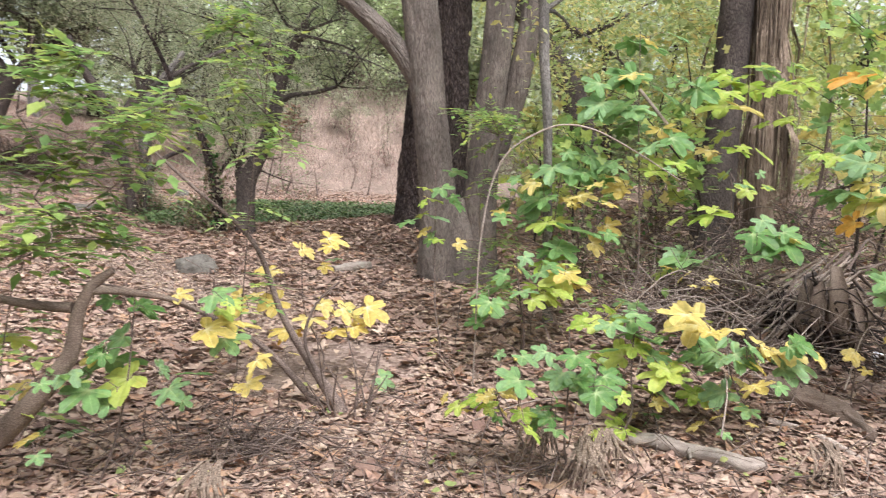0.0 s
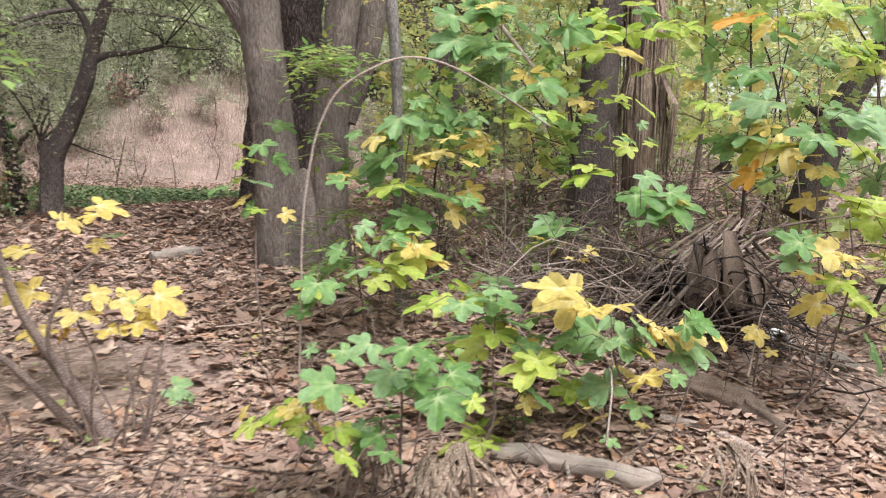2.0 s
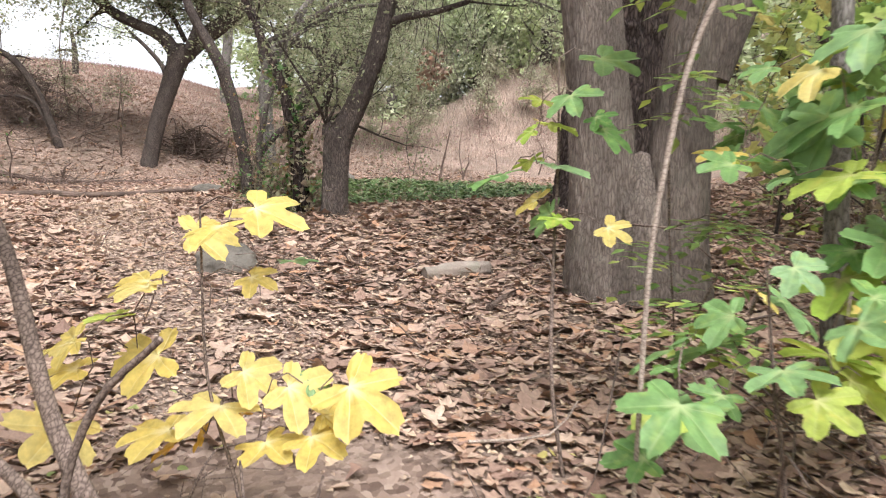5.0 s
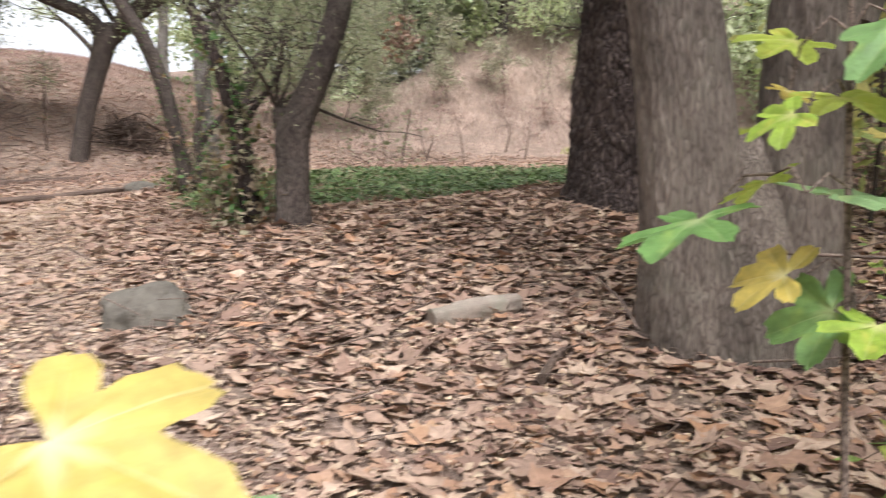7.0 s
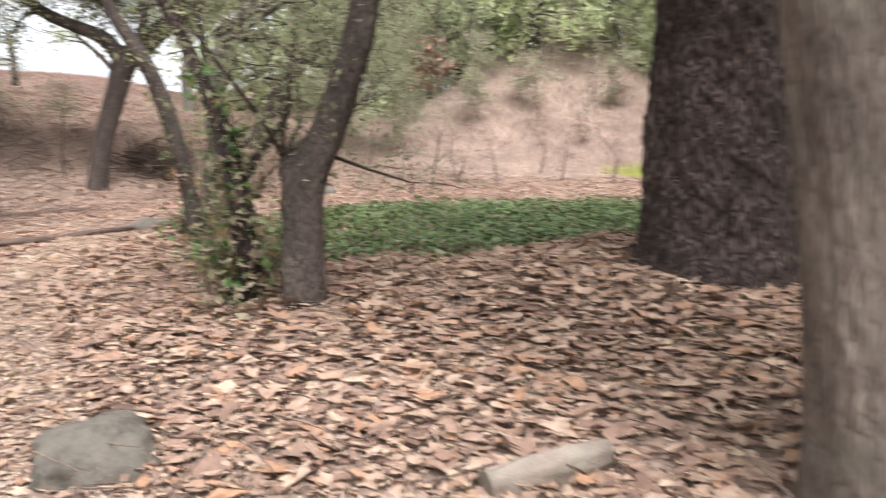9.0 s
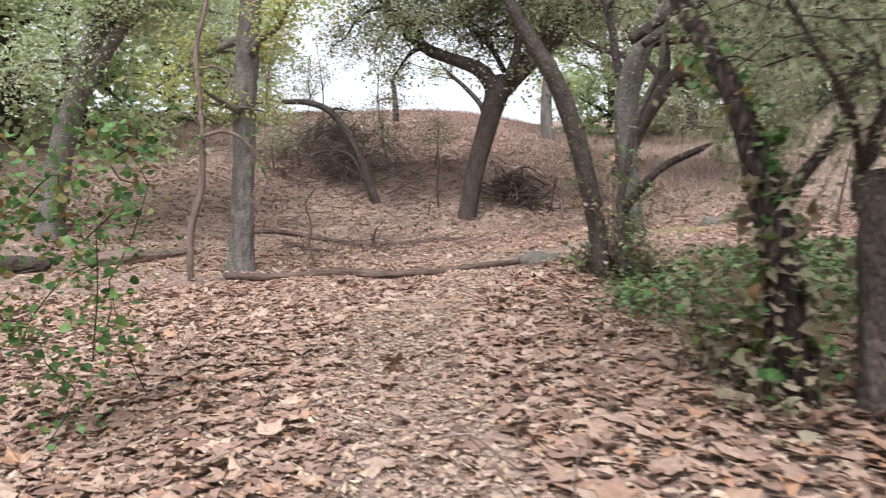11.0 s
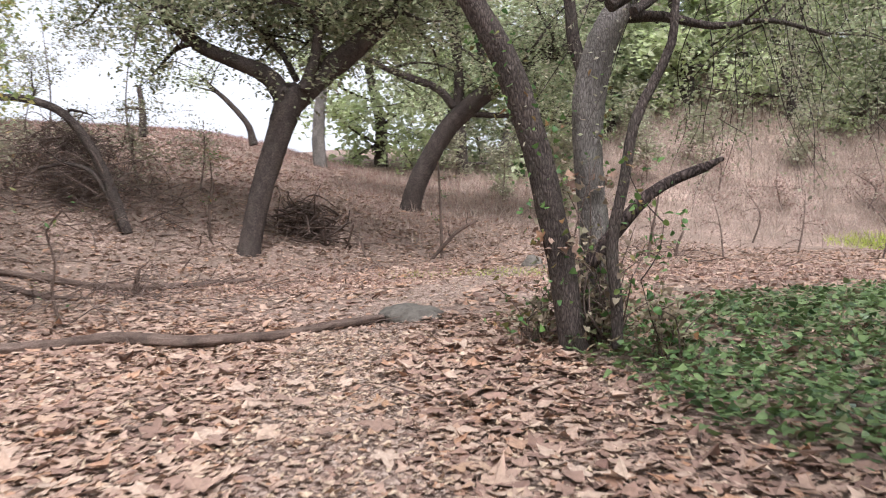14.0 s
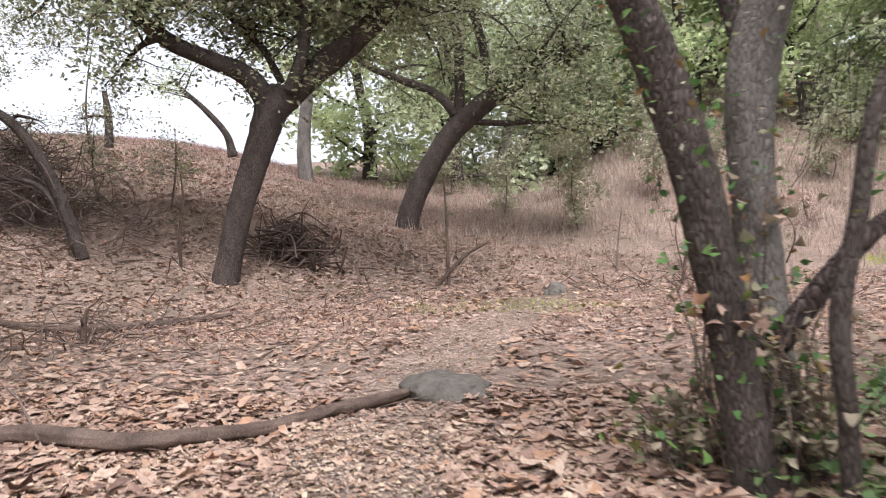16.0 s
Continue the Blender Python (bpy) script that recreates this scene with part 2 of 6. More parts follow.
def part(name, geo, mat, parent, label="", kind="", smooth=True):
    ob = new(name, geo.mesh(name, mat, smooth) if isinstance(geo, Geo) else geo)
    if parent is not None:
        ob.parent = parent
        ob.matrix_parent_inverse = parent.matrix_basis.inverted()
    return tagged(ob, label, "", "", kind)


def spline(p, step):
    """Smooth path through the points (x, y, z, radius), cut in steps."""
    p = np.asarray(p, float)
    q = np.vstack([2 * p[0] - p[1], p, 2 * p[-1] - p[-2]])
    out = []
    for i in range(1, len(q) - 2):
        n = max(1, int(np.linalg.norm(q[i + 1, :3] - q[i, :3]) / step))
        t = np.arange(n)[:, None] / n
        a, b, c, d = q[i - 1], q[i], q[i + 1], q[i + 2]
        out.append(0.5 * (2 * b + (c - a) * t + (2 * a - 5 * b + 4 * c - d) * t ** 2 + (3 * b - a - 3 * c + d) * t ** 3))
    out.append(p[-1:])
    r = np.vstack(out)
    r[:, 3] = np.maximum(r[:, 3], 0.0015)
    return r


def tube(geo, pts, seg=8, step=0.25, lump=0.0, flute=0.0, rng=None, closed=True, relief=None):
    """Round stem along a smooth path; lump and flute give it knots and ribs."""
    p = spline(pts, step)
    t = np.gradient(p[:, :3], axis=0)
    t /= np.linalg.norm(t, axis=1)[:, None] + 1e-9
    up = np.where(np.abs(t[:, 2:3]) > 0.85, np.array([[1.0, 0, 0]]), np.array([[0, 0, 1.0]]))
    if abs(np.mean(t[:, 2])) > 0.6:
        up = np.tile([[1.0, 0.1, 0]], (len(p), 1))
    else:
        up = np.tile([[0.05, 0.1, 1.0]], (len(p), 1))
    a = np.cross(t, up)
    a /= np.linalg.norm(a, axis=1)[:, None] + 1e-9
    b = np.cross(t, a)
    th = np.arange(seg) * 2 * np.pi / seg
    rad = np.repeat(p[:, 3:4], seg, 1)
    if lump or flute:
        rng = rng or np.random.default_rng(7)
        ph = rng.uniform(0, 6.28, 8)
        s = np.arange(len(p))[:, None] * step
        rad = rad * (1 + lump * (np.sin(2 * th + ph[0] + s * 1.7) * 0.5 + np.sin(s * 3.1 + ph[1] + th) * 0.4 + np.sin(5 * th + s * 5 + ph[2]) * 0.3))
        rad = rad * (1 + flute * (np.sin(3 * th + ph[3] + 0.2 * s) + 0.6 * np.sin(7 * th + ph[4] + 0.3 * s)))
        if not relief:
            rad = rad * (1 + lump * 0.35 * rng.standard_normal(rad.shape))
    if relief:
        depth, across, along = relief
        around = np.stack([np.cos(th), np.sin(th)], 1)
        for i in range(len(p)):
            h, r0 = i * step * along, p[i, 3] * across
            for j in range(seg):
                q = Vector((around[j, 0] * r0, around[j, 1] * r0, h))
                ridge = 1 - 2.2 * abs(noise.noise(q))
                ridge2 = 1 - 2 * abs(noise.noise(q * 2.3 + Vector((9, 4, 2))))
                rad[i, j] += depth * (max(-0.6, ridge) * 0.75 + ridge2 * 0.3 - 0.5)
    v = p[:, None, :3] + rad[:, :, None] * (np.cos(th)[None, :, None] * a[:, None] + np.sin(th)[None, :, None] * b[:, None])
    k = len(p)
    i, j = np.meshgrid(np.arange(k - 1), np.arange(seg), indexing="ij")
    f = np.stack([i * seg + j, i * seg + (j + 1) % seg, (i + 1) * seg + (j + 1) % seg, (i + 1) * seg + j], -1).reshape(-1, 4)
    geo.add(v.reshape(-1, 3), f[:, ::-1])
    if closed:
        geo.add(np.vstack([v[-1], p[-1:, :3] + t[-1:] * p[-1, 3] * 0.5]), np.array([[j, seg, (j + 1) % seg] for j in range(seg)]))
        geo.add(np.vstack([v[0], p[:1, :3]]), np.array([[j, (j + 1) % seg, seg] for j in range(seg)]))


def turns(rng, n, tilt):
    """n random turns: any way round, leaning by about tilt."""
    yaw, lean, way = rng.uniform(0, 2 * np.pi, n), rng.normal(0, tilt, n), rng.uniform(0, 2 * np.pi, n)
    c, s = np.cos(yaw), np.sin(yaw)
    rz = np.zeros((n, 3, 3))
    rz[:, 0, 0], rz[:, 0, 1], rz[:, 1, 0], rz[:, 1, 1], rz[:, 2, 2] = c, -s, s, c, 1
    ax = np.stack([np.cos(way), np.sin(way), np.zeros(n)], 1)
    k = np.zeros((n, 3, 3))
    k[:, 0, 2], k[:, 1, 2], k[:, 2, 0], k[:, 2, 1] = ax[:, 1], -ax[:, 0], -ax[:, 1], ax[:, 0]
    r = np.eye(3)[None] + np.sin(lean)[:, None, None] * k + (1 - np.cos(lean))[:, None, None] * (k @ k)
    return r @ rz


def scatter(geo, blades, centres, sizes, tilt, rng, curl=0.0):
    """Strew copies of the blades (vertices, faces) over the centres."""
    which = rng.integers(0, len(blades), len(centres))
    for w, (v, f) in enumerate(blades):
        pick = np.nonzero(which == w)[0]
        if not len(pick):
            continue
        m = turns(rng, len(pick), tilt)
        vv = np.repeat(v[None], len(pick), 0)
        if curl:
            bend = rng.normal(0, curl, (len(pick), 1))
            bend2 = rng.normal(0, curl, (len(pick), 1))
            vv[:, :, 2] += bend * vv[:, :, 0] ** 2 * 2 + bend2 * vv[:, :, 1] ** 2 * 2
        vv = np.einsum("nij,nkj->nki", m, vv * sizes[pick][:, None, None]) + centres[pick][:, None]
        ff = f[None] + (np.arange(len(pick)) * len(v))[:, None, None]
        geo.add(vv.reshape(-1, 3), ff.reshape(-1, f.shape[1]))


def palmate(rng, lobes, notch, fine):
    """Blade of a lobed leaf, about one unit across, stalk end at -y: centre fan with a shallow cup."""
    pts, spread = [], 2.2
    for i in range(lobes):
        a = np.pi / 2 + spread * (i / (lobes - 1) * 2 - 1)
        far = (0.6 - 0.26 * abs(i / (lobes - 1) * 2 - 1) ** 1.4) * rng.uniform(0.9, 1.1)
        gap = 2 * spread / (lobes - 1)
        if fine:
            for d, k in ((-0.4, 0.52), (-0.38, 0.72), (-0.27, 0.9), (-0.12, 1.0), (0.0, 1.1), (0.11, 1.02), (0.25, 0.9), (0.36, 0.74), (0.4, 0.52)):
                pts.append((a + d * gap, far * k * rng.uniform(0.96, 1.04)))
        else:
            pts.append((a - 0.2 * gap, far * 0.78))
            pts.append((a, far))
            pts.append((a + 0.2 * gap, far * 0.78))
        if i < lobes - 1:
            pts.append((a + 0.5 * gap, notch * far))
    v = [(r * math.cos(a), r * math.sin(a), 0.07 * r * math.sin(3 * a) + 0.12 * r * r) for a, r in pts]
    v.append((0, -0.02, 0))
    c = len(v) - 1
    f = [(c, i, i + 1) for i in range(c - 1)]
    return np.array(v), np.array(f)


lrng = np.random.default_rng(11)
FALLEN = [palmate(lrng, 5, 0.7, False) for _ in range(5)]


def crumb(rng):
    """Torn or folded piece of a dry leaf."""
    k = 5
    a = np.sort(rng.uniform(0, 2 * np.pi, k))
    r = rng.uniform(0.25, 0.55, k)
    v = np.stack([r * np.cos(a), r * np.sin(a), rng.normal(0, 0.07, k)], 1)
    v = np.vstack([v, (0, 0, 0.06)])
    return v, np.array([(k, i, (i + 1) % k) for i in range(k)])


CRUMBS = [crumb(lrng) for _ in range(6)]


def fig_blade(rng):
    """Deeply cut blade with round-ended lobes, a groove along every rib, tips bent down; stalk end at -y."""
    ways = np.radians([90, 90 + 54, 90 - 54, 90 + 112, 90 - 112]) + rng.normal(0, 0.06, 5)
    longs = np.array([0.66, 0.6, 0.6, 0.42, 0.42]) * rng.uniform(0.9, 1.1, 5)
    wides = np.array([0.158, 0.15, 0.15, 0.12, 0.12]) * rng.uniform(0.9, 1.2, 5)
    angles = set(np.radians(np.arange(-62, 243, 5.0)))
    for w in ways:
        angles |= {w, w - 0.035, w + 0.035}
    angles = np.array(sorted(angles))
    rim = np.full(len(angles), 0.19)
    for w, ln, wd in zip(ways, longs, wides):
        a, c = 0.4 * ln, 0.6 * ln
        d = angles - w
        co, si = np.cos(d), np.sin(d)
        q = (co / a) ** 2 + (si / wd) ** 2  # each lobe an ellipse set out along its rib
        k = c * co / a ** 2
        disc = k ** 2 - q * (c ** 2 / a ** 2 - 1)
        rim = np.maximum(rim, np.where((disc > 0) & (co > 0), (k + np.sqrt(np.maximum(disc, 0))) / q, 0))
        mid, end = 0.76 * ln, 1.0 * wd
        disc = end ** 2 - (mid * si) ** 2
        rim = np.maximum(rim, np.where((disc > 0) & (co > 0), mid * co + np.sqrt(np.maximum(disc, 0)), 0))
    rim = rim * (1 + 0.035 * np.sin(angles * 31 + rng.uniform(0, 6)) + rng.normal(0, 0.015, len(angles)))
    off = np.min(np.abs(angles[:, None] - ways[None]), axis=1)
    lean, droop = rng.normal(0, 0.18), rng.uniform(-0.03, 0.3)
    v, vein = [(0, -0.02, 0)], [1.0]
    for t in (0.34, 0.68, 1.0):
        for a, r, o in zip(angles, rim, off):
            r = r * t
            x, y = r * math.cos(a), r * math.sin(a)
            v.append((x, y, 0.35 * r * min(o, 0.3) - droop * r * r + lean * x * abs(x) + 0.02 * math.sin(5 * a + 3 * t)))
            vein.append(0.75 * (1 - 0.75 * t) if o < 1e-6 else 0.0)
    k = len(angles)
    f = [(0, 1 + i, 2 + i) for i in range(k - 1)]
    for ring in (0, 1):
        b = 1 + ring * k
        for i in range(k - 1):
            f += [(b + i, b + k + i, b + k + i + 1), (b + i, b + k + i + 1, b + i + 1)]
    return np.array(v), np.array(f), np.array(vein)


FIGS = [fig_blade(lrng) for _ in range(7)]
OVAL = [(np.array([(0, -0.5, 0), (0.28, 0, 0.06), (0, 0.55, 0), (-0.28, 0, 0.06)]), np.array([(0, 1, 2), (0, 2, 3)]))]
IVYBLADE = [(np.array([(0, -0.3, 0), (0.42, -0.25, 0.06), (0.3, 0.15, 0.03), (0, 0.6, 0), (-0.3, 0.15, 0.03), (-0.42, -0.25, 0.06)]), np.array([(0, 1, 2), (0, 2, 3), (0, 3, 4), (0, 4, 5)]))]
ROUND = [(np.array([(0, 0, 0.03)] + [(0.5 * math.sin(t) * (0.8 + 0.2 * math.cos(t)), -0.5 * math.cos(t) * (1.0 if math.cos(t) > -0.9 else 1.2), 0.06 * math.sin(2 * t)) for t in np.arange(8) * math.pi / 4]), np.array([(0, i, i % 8 + 1) for i in range(1, 9)]))]
LANCE = [(np.array([(0, 0, 0), (0.13, 0.35, 0.05), (0, 1, 0), (-0.13, 0.35, 0.05)]), np.array([(0, 1, 2), (0, 2, 3)]))]

# ---- the land ----


def bell(x, y, cx, cy, s):
    return np.exp(-((x - cx) ** 2 + (y - cy) ** 2) / (2 * s * s))


def ease(v):
    v = np.clip(v, 0, 1)
    return v * v * (3 - 2 * v)

def land(x, y):
    x, y = np.asarray(x, float), np.asarray(y, float)
    ys = (-40, 0, 3, 5.5, 7.4, 9.7, 11.4, 13, 16, 18.5, 22, 40)
    zs = (-0.3, -0.45, -0.62, -0.66, -0.31, 0.0, 0.22, 0.40, 0.45, 0.64, 0.75, 0.9)
    z = sum(np.interp(y + d, ys, zs) for d in (-0.9, -0.3, 0.3, 0.9)) / 4
    z = z + 0.17 * bell(x, y, -2.6, 13.0, 1.3) + 0.3 * bell(x, y, -0.3, 14.8, 1.5) - 0.08 * bell(x, y, -7, 12.3, 1.5)
    z = z - 0.2 * bell(x, y, -11, 18, 2.2) - 0.3 * bell(x, y, -16, 23.5, 3.5) + 0.1 * bell(x, y, -5.5, 18.5, 1.5)
    z = z + 0.4 * bell(x, y, 2.4, 7.6, 0.9) + 0.35 * bell(x, y, 4.6, 9.4, 1.6)
    z = z + 0.8 * ease((x - 0.3) / 3.5) * ease((y - 10) / 7)
    s1 = -0.65 * (x + 16) + 0.76 * (y - 26.5)
    s2 = -(x + 20.5) + 0.1 * (y - 18)
    s = np.logaddexp(s1 / 2, s2 / 2) * 2
    u = 0.76 * (x + 16) + 0.65 * (y - 26.5)
    slope = 0.43 - 0.2 * ease((u + 2) / 12)
    top = 7.0 + 6.0 * ease((u + 2) / 25)
    r = np.log1p(np.exp(np.clip(s, -40, 300))) * slope
    bank = 0.37 * 2.5 * np.log1p(np.exp(np.clip((y - 40.5 - 0.12 * (x + 4)) / 2.5, -30, 60)))
    bank = 10 * np.tanh(bank / 10) * ease((x + 14) / 8)
    return z + top * (1 - np.exp(-(r / top) ** 1.6)) ** (1 / 1.6) + bank


def rough(x, y):
    return 0.03 * np.sin(2.3 * x + 1.1 * y) * np.sin(1.7 * y - 0.6 * x) + 0.015 * np.sin(5.1 * x - 2 * y) * np.sin(4.3 * y + x)


def ground_at(x, y):
    return land(x, y) + rough(x, y)


TRAIL = np.array([(0.6, 2), (-0.9, 6.3), (-2.2, 9), (-4.5, 11.2), (-7.2, 14), (-8.8, 17), (-9.4, 19.5), (-9.6, 23), (-9.4, 28)])


def from_trail(x, y):
    """Distance from the trodden line."""
    d = np.full(np.shape(x), 99.0)
    for a, b in zip(TRAIL[:-1], TRAIL[1:]):
        ab = b - a
        t = np.clip(((x - a[0]) * ab[0] + (y - a[1]) * ab[1]) / (ab @ ab), 0, 1)
        d = np.minimum(d, np.hypot(x - a[0] - t * ab[0], y - a[1] - t * ab[1]))
    return d


def in_ivy(x, y):
    """Above 0 inside the ivy bed."""
    e = 1 - ((x + 2.6) / 4.0) ** 2 - ((y - 18.6) / 3.3 - 0.12 * (x + 2.6) * 0.5) ** 2
    e = e + 0.75 * bell(x, y, -5.0, 16.0, 1.0)
    return e + 0.25 * np.sin(2.1 * x) * np.sin(1.7 * y) + 0.12 * np.sin(5 * x + 3 * y)


def ground():
    w = np.linspace(-1, 1, 261)
    xs = -5 + 16 * w + 180 * np.sign(w) * np.abs(w) ** 5
    ys = 15 + 20 * w + 220 * np.sign(w) * np.abs(w) ** 5
    x, y = np.meshgrid(xs, ys, indexing="ij")
    z = ground_at(x, y)
    k = len(w)
    i, j = np.meshgrid(np.arange(k - 1), np.arange(k - 1), indexing="ij")
    f = np.stack([i * k + j, (i + 1) * k + j, (i + 1) * k + j + 1, i * k + j + 1], -1).reshape(-1, 4)
    g = Geo()
    g.add(np.stack([x, y, z], -1).reshape(-1, 3), f)
    ob = part("ground", g, SOIL, None, "brown forest soil under dry fallen leaves, rising to a hillside", "structure")
    return ob


GROUND = ground()


def litter():
    """Fallen leaves over the forest floor: deep beside the trail, crumbled and thin on it."""
    rng = np.random.default_rng(5)
    g = Geo()
    for n, x0, x1, y0, y1, near in ((98000, -13, 3.6, 2.6, 19.5, True), (15000, 0, 9, 3, 16, True), (5000, 3, 16, 10, 26, False), (42000, -25, 2, 17, 36, False), (9000, -26, -11, 8, 20, False), (9000, -4, 4, 3, 6.6, True), (18000, -36, -10, 22, 42, False), (5000, -20, 12, -10, 3, False), (3500, -22, -12, -2, 10, False)):
        x, y = rng.uniform(x0, x1, n), rng.uniform(y0, y1, n)
        d = from_trail(x, y)
        keep = rng.uniform(0, 1, n) < np.where((d < 0.45) & (y > 7.8), 0.7, 1.0)
        bare = ((x + 1.1) / 0.85) ** 2 + ((y - 7.3) / 0.6) ** 2 < 1 + 0.3 * np.sin(7 * x) * np.sin(6 * y)
        keep &= ~bare | (rng.uniform(0, 1, n) < 0.06)
        keep &= (in_ivy(x, y) < 0.3) | (rng.uniform(0, 1, n) < 0.2)
        x, y, d = x[keep], y[keep], d[keep]
        size = np.clip(rng.lognormal(-2.3, 0.42, len(x)), 0.045, 0.21) * np.where((d < 0.5) & (y > 7.8), 0.6, 1.0) * np.where(y < 6.2, 0.9, 1)
        z = ground_at(x, y) + rng.uniform(0.006, 0.045, len(x)) * np.where(d < 0.6, 0.5, 1)
        scatter(g, FALLEN[:5] + CRUMBS[:3] if near else CRUMBS, np.stack([x, y, z], 1), size * (1.0 if near else 1.1), 0.14, rng, 0.26)
    part("leaf_litter", g, DRY, GROUND, "dry brown and tan fallen sycamore leaves", "stuff", False)
    g = Geo()
    for n, x0, x1, y0, y1 in ((90000, -11, 3, 3.5, 18.5), (14000, 1, 9, 5, 15)):
        x, y = rng.uniform(x0, x1, n), rng.uniform(y0, y1, n)
        bare = ((x + 1.1) / 0.85) ** 2 + ((y - 7.3) / 0.6) ** 2 < 1 + 0.3 * np.sin(7 * x) * np.sin(6 * y)
        keep = (~bare | (rng.uniform(0, 1, n) < 0.1)) & (in_ivy(x, y) < 0.3)
        x, y = x[keep], y[keep]
        scatter(g, CRUMBS, np.stack([x, y, ground_at(x, y) + rng.uniform(0.004, 0.04, len(x))], 1), np.clip(rng.lognormal(-3.05, 0.35, len(x)), 0.02, 0.1), 0.3, rng, 0.3)
    part("leaf_scraps", g, SCRAPS, GROUND, "broken scraps of dry leaves between the whole ones", "stuff", False)
    g, n = Geo(), 22000
    k = rng.integers(0, len(TRAIL) - 1, n)
    p = TRAIL[k] + (TRAIL[k + 1] - TRAIL[k]) * rng.uniform(0, 1, (n, 1)) + rng.normal(0, 0.42, (n, 2))
    p = p[((p[:, 0] + 1.1) / 0.85) ** 2 + ((p[:, 1] - 7.3) / 0.6) ** 2 > 1]
    c = np.stack([p[:, 0], p[:, 1], ground_at(p[:, 0], p[:, 1]) + rng.uniform(0.004, 0.015, len(p))], 1)
    scatter(g, CRUMBS, c, rng.uniform(0.018, 0.055, len(p)), 0.2, rng, 0.2)
    part("crumbled_leaf", g, CRUMBLED, GROUND, "pale crumbs of trodden leaves on the trail", "stuff", False)


litter()

# ---- trees ----


def boughs(rng, path, n, length, rise, thin=0.5, lo=0.4):
    """Branches that leave a limb at random places."""
    p = spline(path, 0.2)
    out = []
    for _ in range(n):
        i = int(len(p) * rng.uniform(lo, 0.98))
        s = p[min(i, len(p) - 1)]
        d = rng.normal(0, 1, 3)
        d[2] = abs(d[2]) * 0.5 + rise
        d /= np.linalg.norm(d)
        ln = length * rng.uniform(0.6, 1.3)
        pts, q = [(*s[:3], min(s[3] * thin, 0.09))], s[:3].copy()
        for k in range(1, 5):
            d = d + rng.normal(0, 0.28, 3) + np.array([0, 0, -0.06 * k if rise < 0.3 else 0])
            d /= np.linalg.norm(d)
            q = q + d * ln / 4
            pts.append((*q, max(0.004, pts[0][3] * (1 - k / 4.6))))
        out.append(pts)
    return out


def crown_points(rng, paths, n, spread):
    """Places of leaves round the outer part of the twigs."""
    ps = np.concatenate([spline(p, 0.15)[len(spline(p, 0.15)) // 3:, :3] for p in paths])
    return ps[rng.integers(0, len(ps), n)] + rng.normal(0, spread, (n, 3))


def tree(name, label, stems, mat, seed, leaves=6000, leaf=0.05, leafmat=None, count=7, length=1.6, rise=0.35, sub=5, spread=0.22, lump=0.06, flute=0.03, category="tree", names=None, bare=0, lo=0.45, top=None, blade=OVAL, mats=None, relief=None, bare_from=99):
    """A tree from the paths of its trunk and limbs; branches, twigs and leaves grow from them by chance."""
    rng = np.random.default_rng(seed)
    ob = thing(name, stems[0][0][:3], label, category)
    tw, ends = Geo(), []
    for i, s in enumerate(stems):
        g = Geo()
        big = max(p[3] for p in s) > 0.1
        if relief and max(p[3] for p in s) > 0.13:
            tube(g, s, 120, 0.035, lump, flute, rng, True, relief)
        else:
            tube(g, s, 28 if big else 12, 0.09 if big else 0.12, lump, flute, rng)
        part("trunk" if i == 0 else (names[i] if names else "limb"), g, mats[i] if mats else mat, ob)
        if bare <= i < bare_from:
            for b in boughs(rng, s, count, length, rise, 0.5, lo):
                tube(tw, b, 7, 0.2, 0.05, 0, rng)
                for c in boughs(rng, b, sub, length * 0.45, rise * 0.5, 0.5, 0.2):
                    tube(tw, c, 4, 0.2, closed=False)
                    ends.append(c)
                ends.append(b)
    for b in top or []:
        tube(tw, b, 8, 0.2, 0.05, 0, rng)
        ends.append(b)
    if tw.n:
        part("twig", tw, mat, ob, "", "stuff")
    if leaves and ends:
        g = Geo()
        c = crown_points(rng, ends, leaves, spread)
        scatter(g, blade, c, rng.uniform(0.6, 1.3, leaves) * leaf, 0.9, rng)
        part("crown", g, leafmat or OAKLEAF, ob)
    return ob


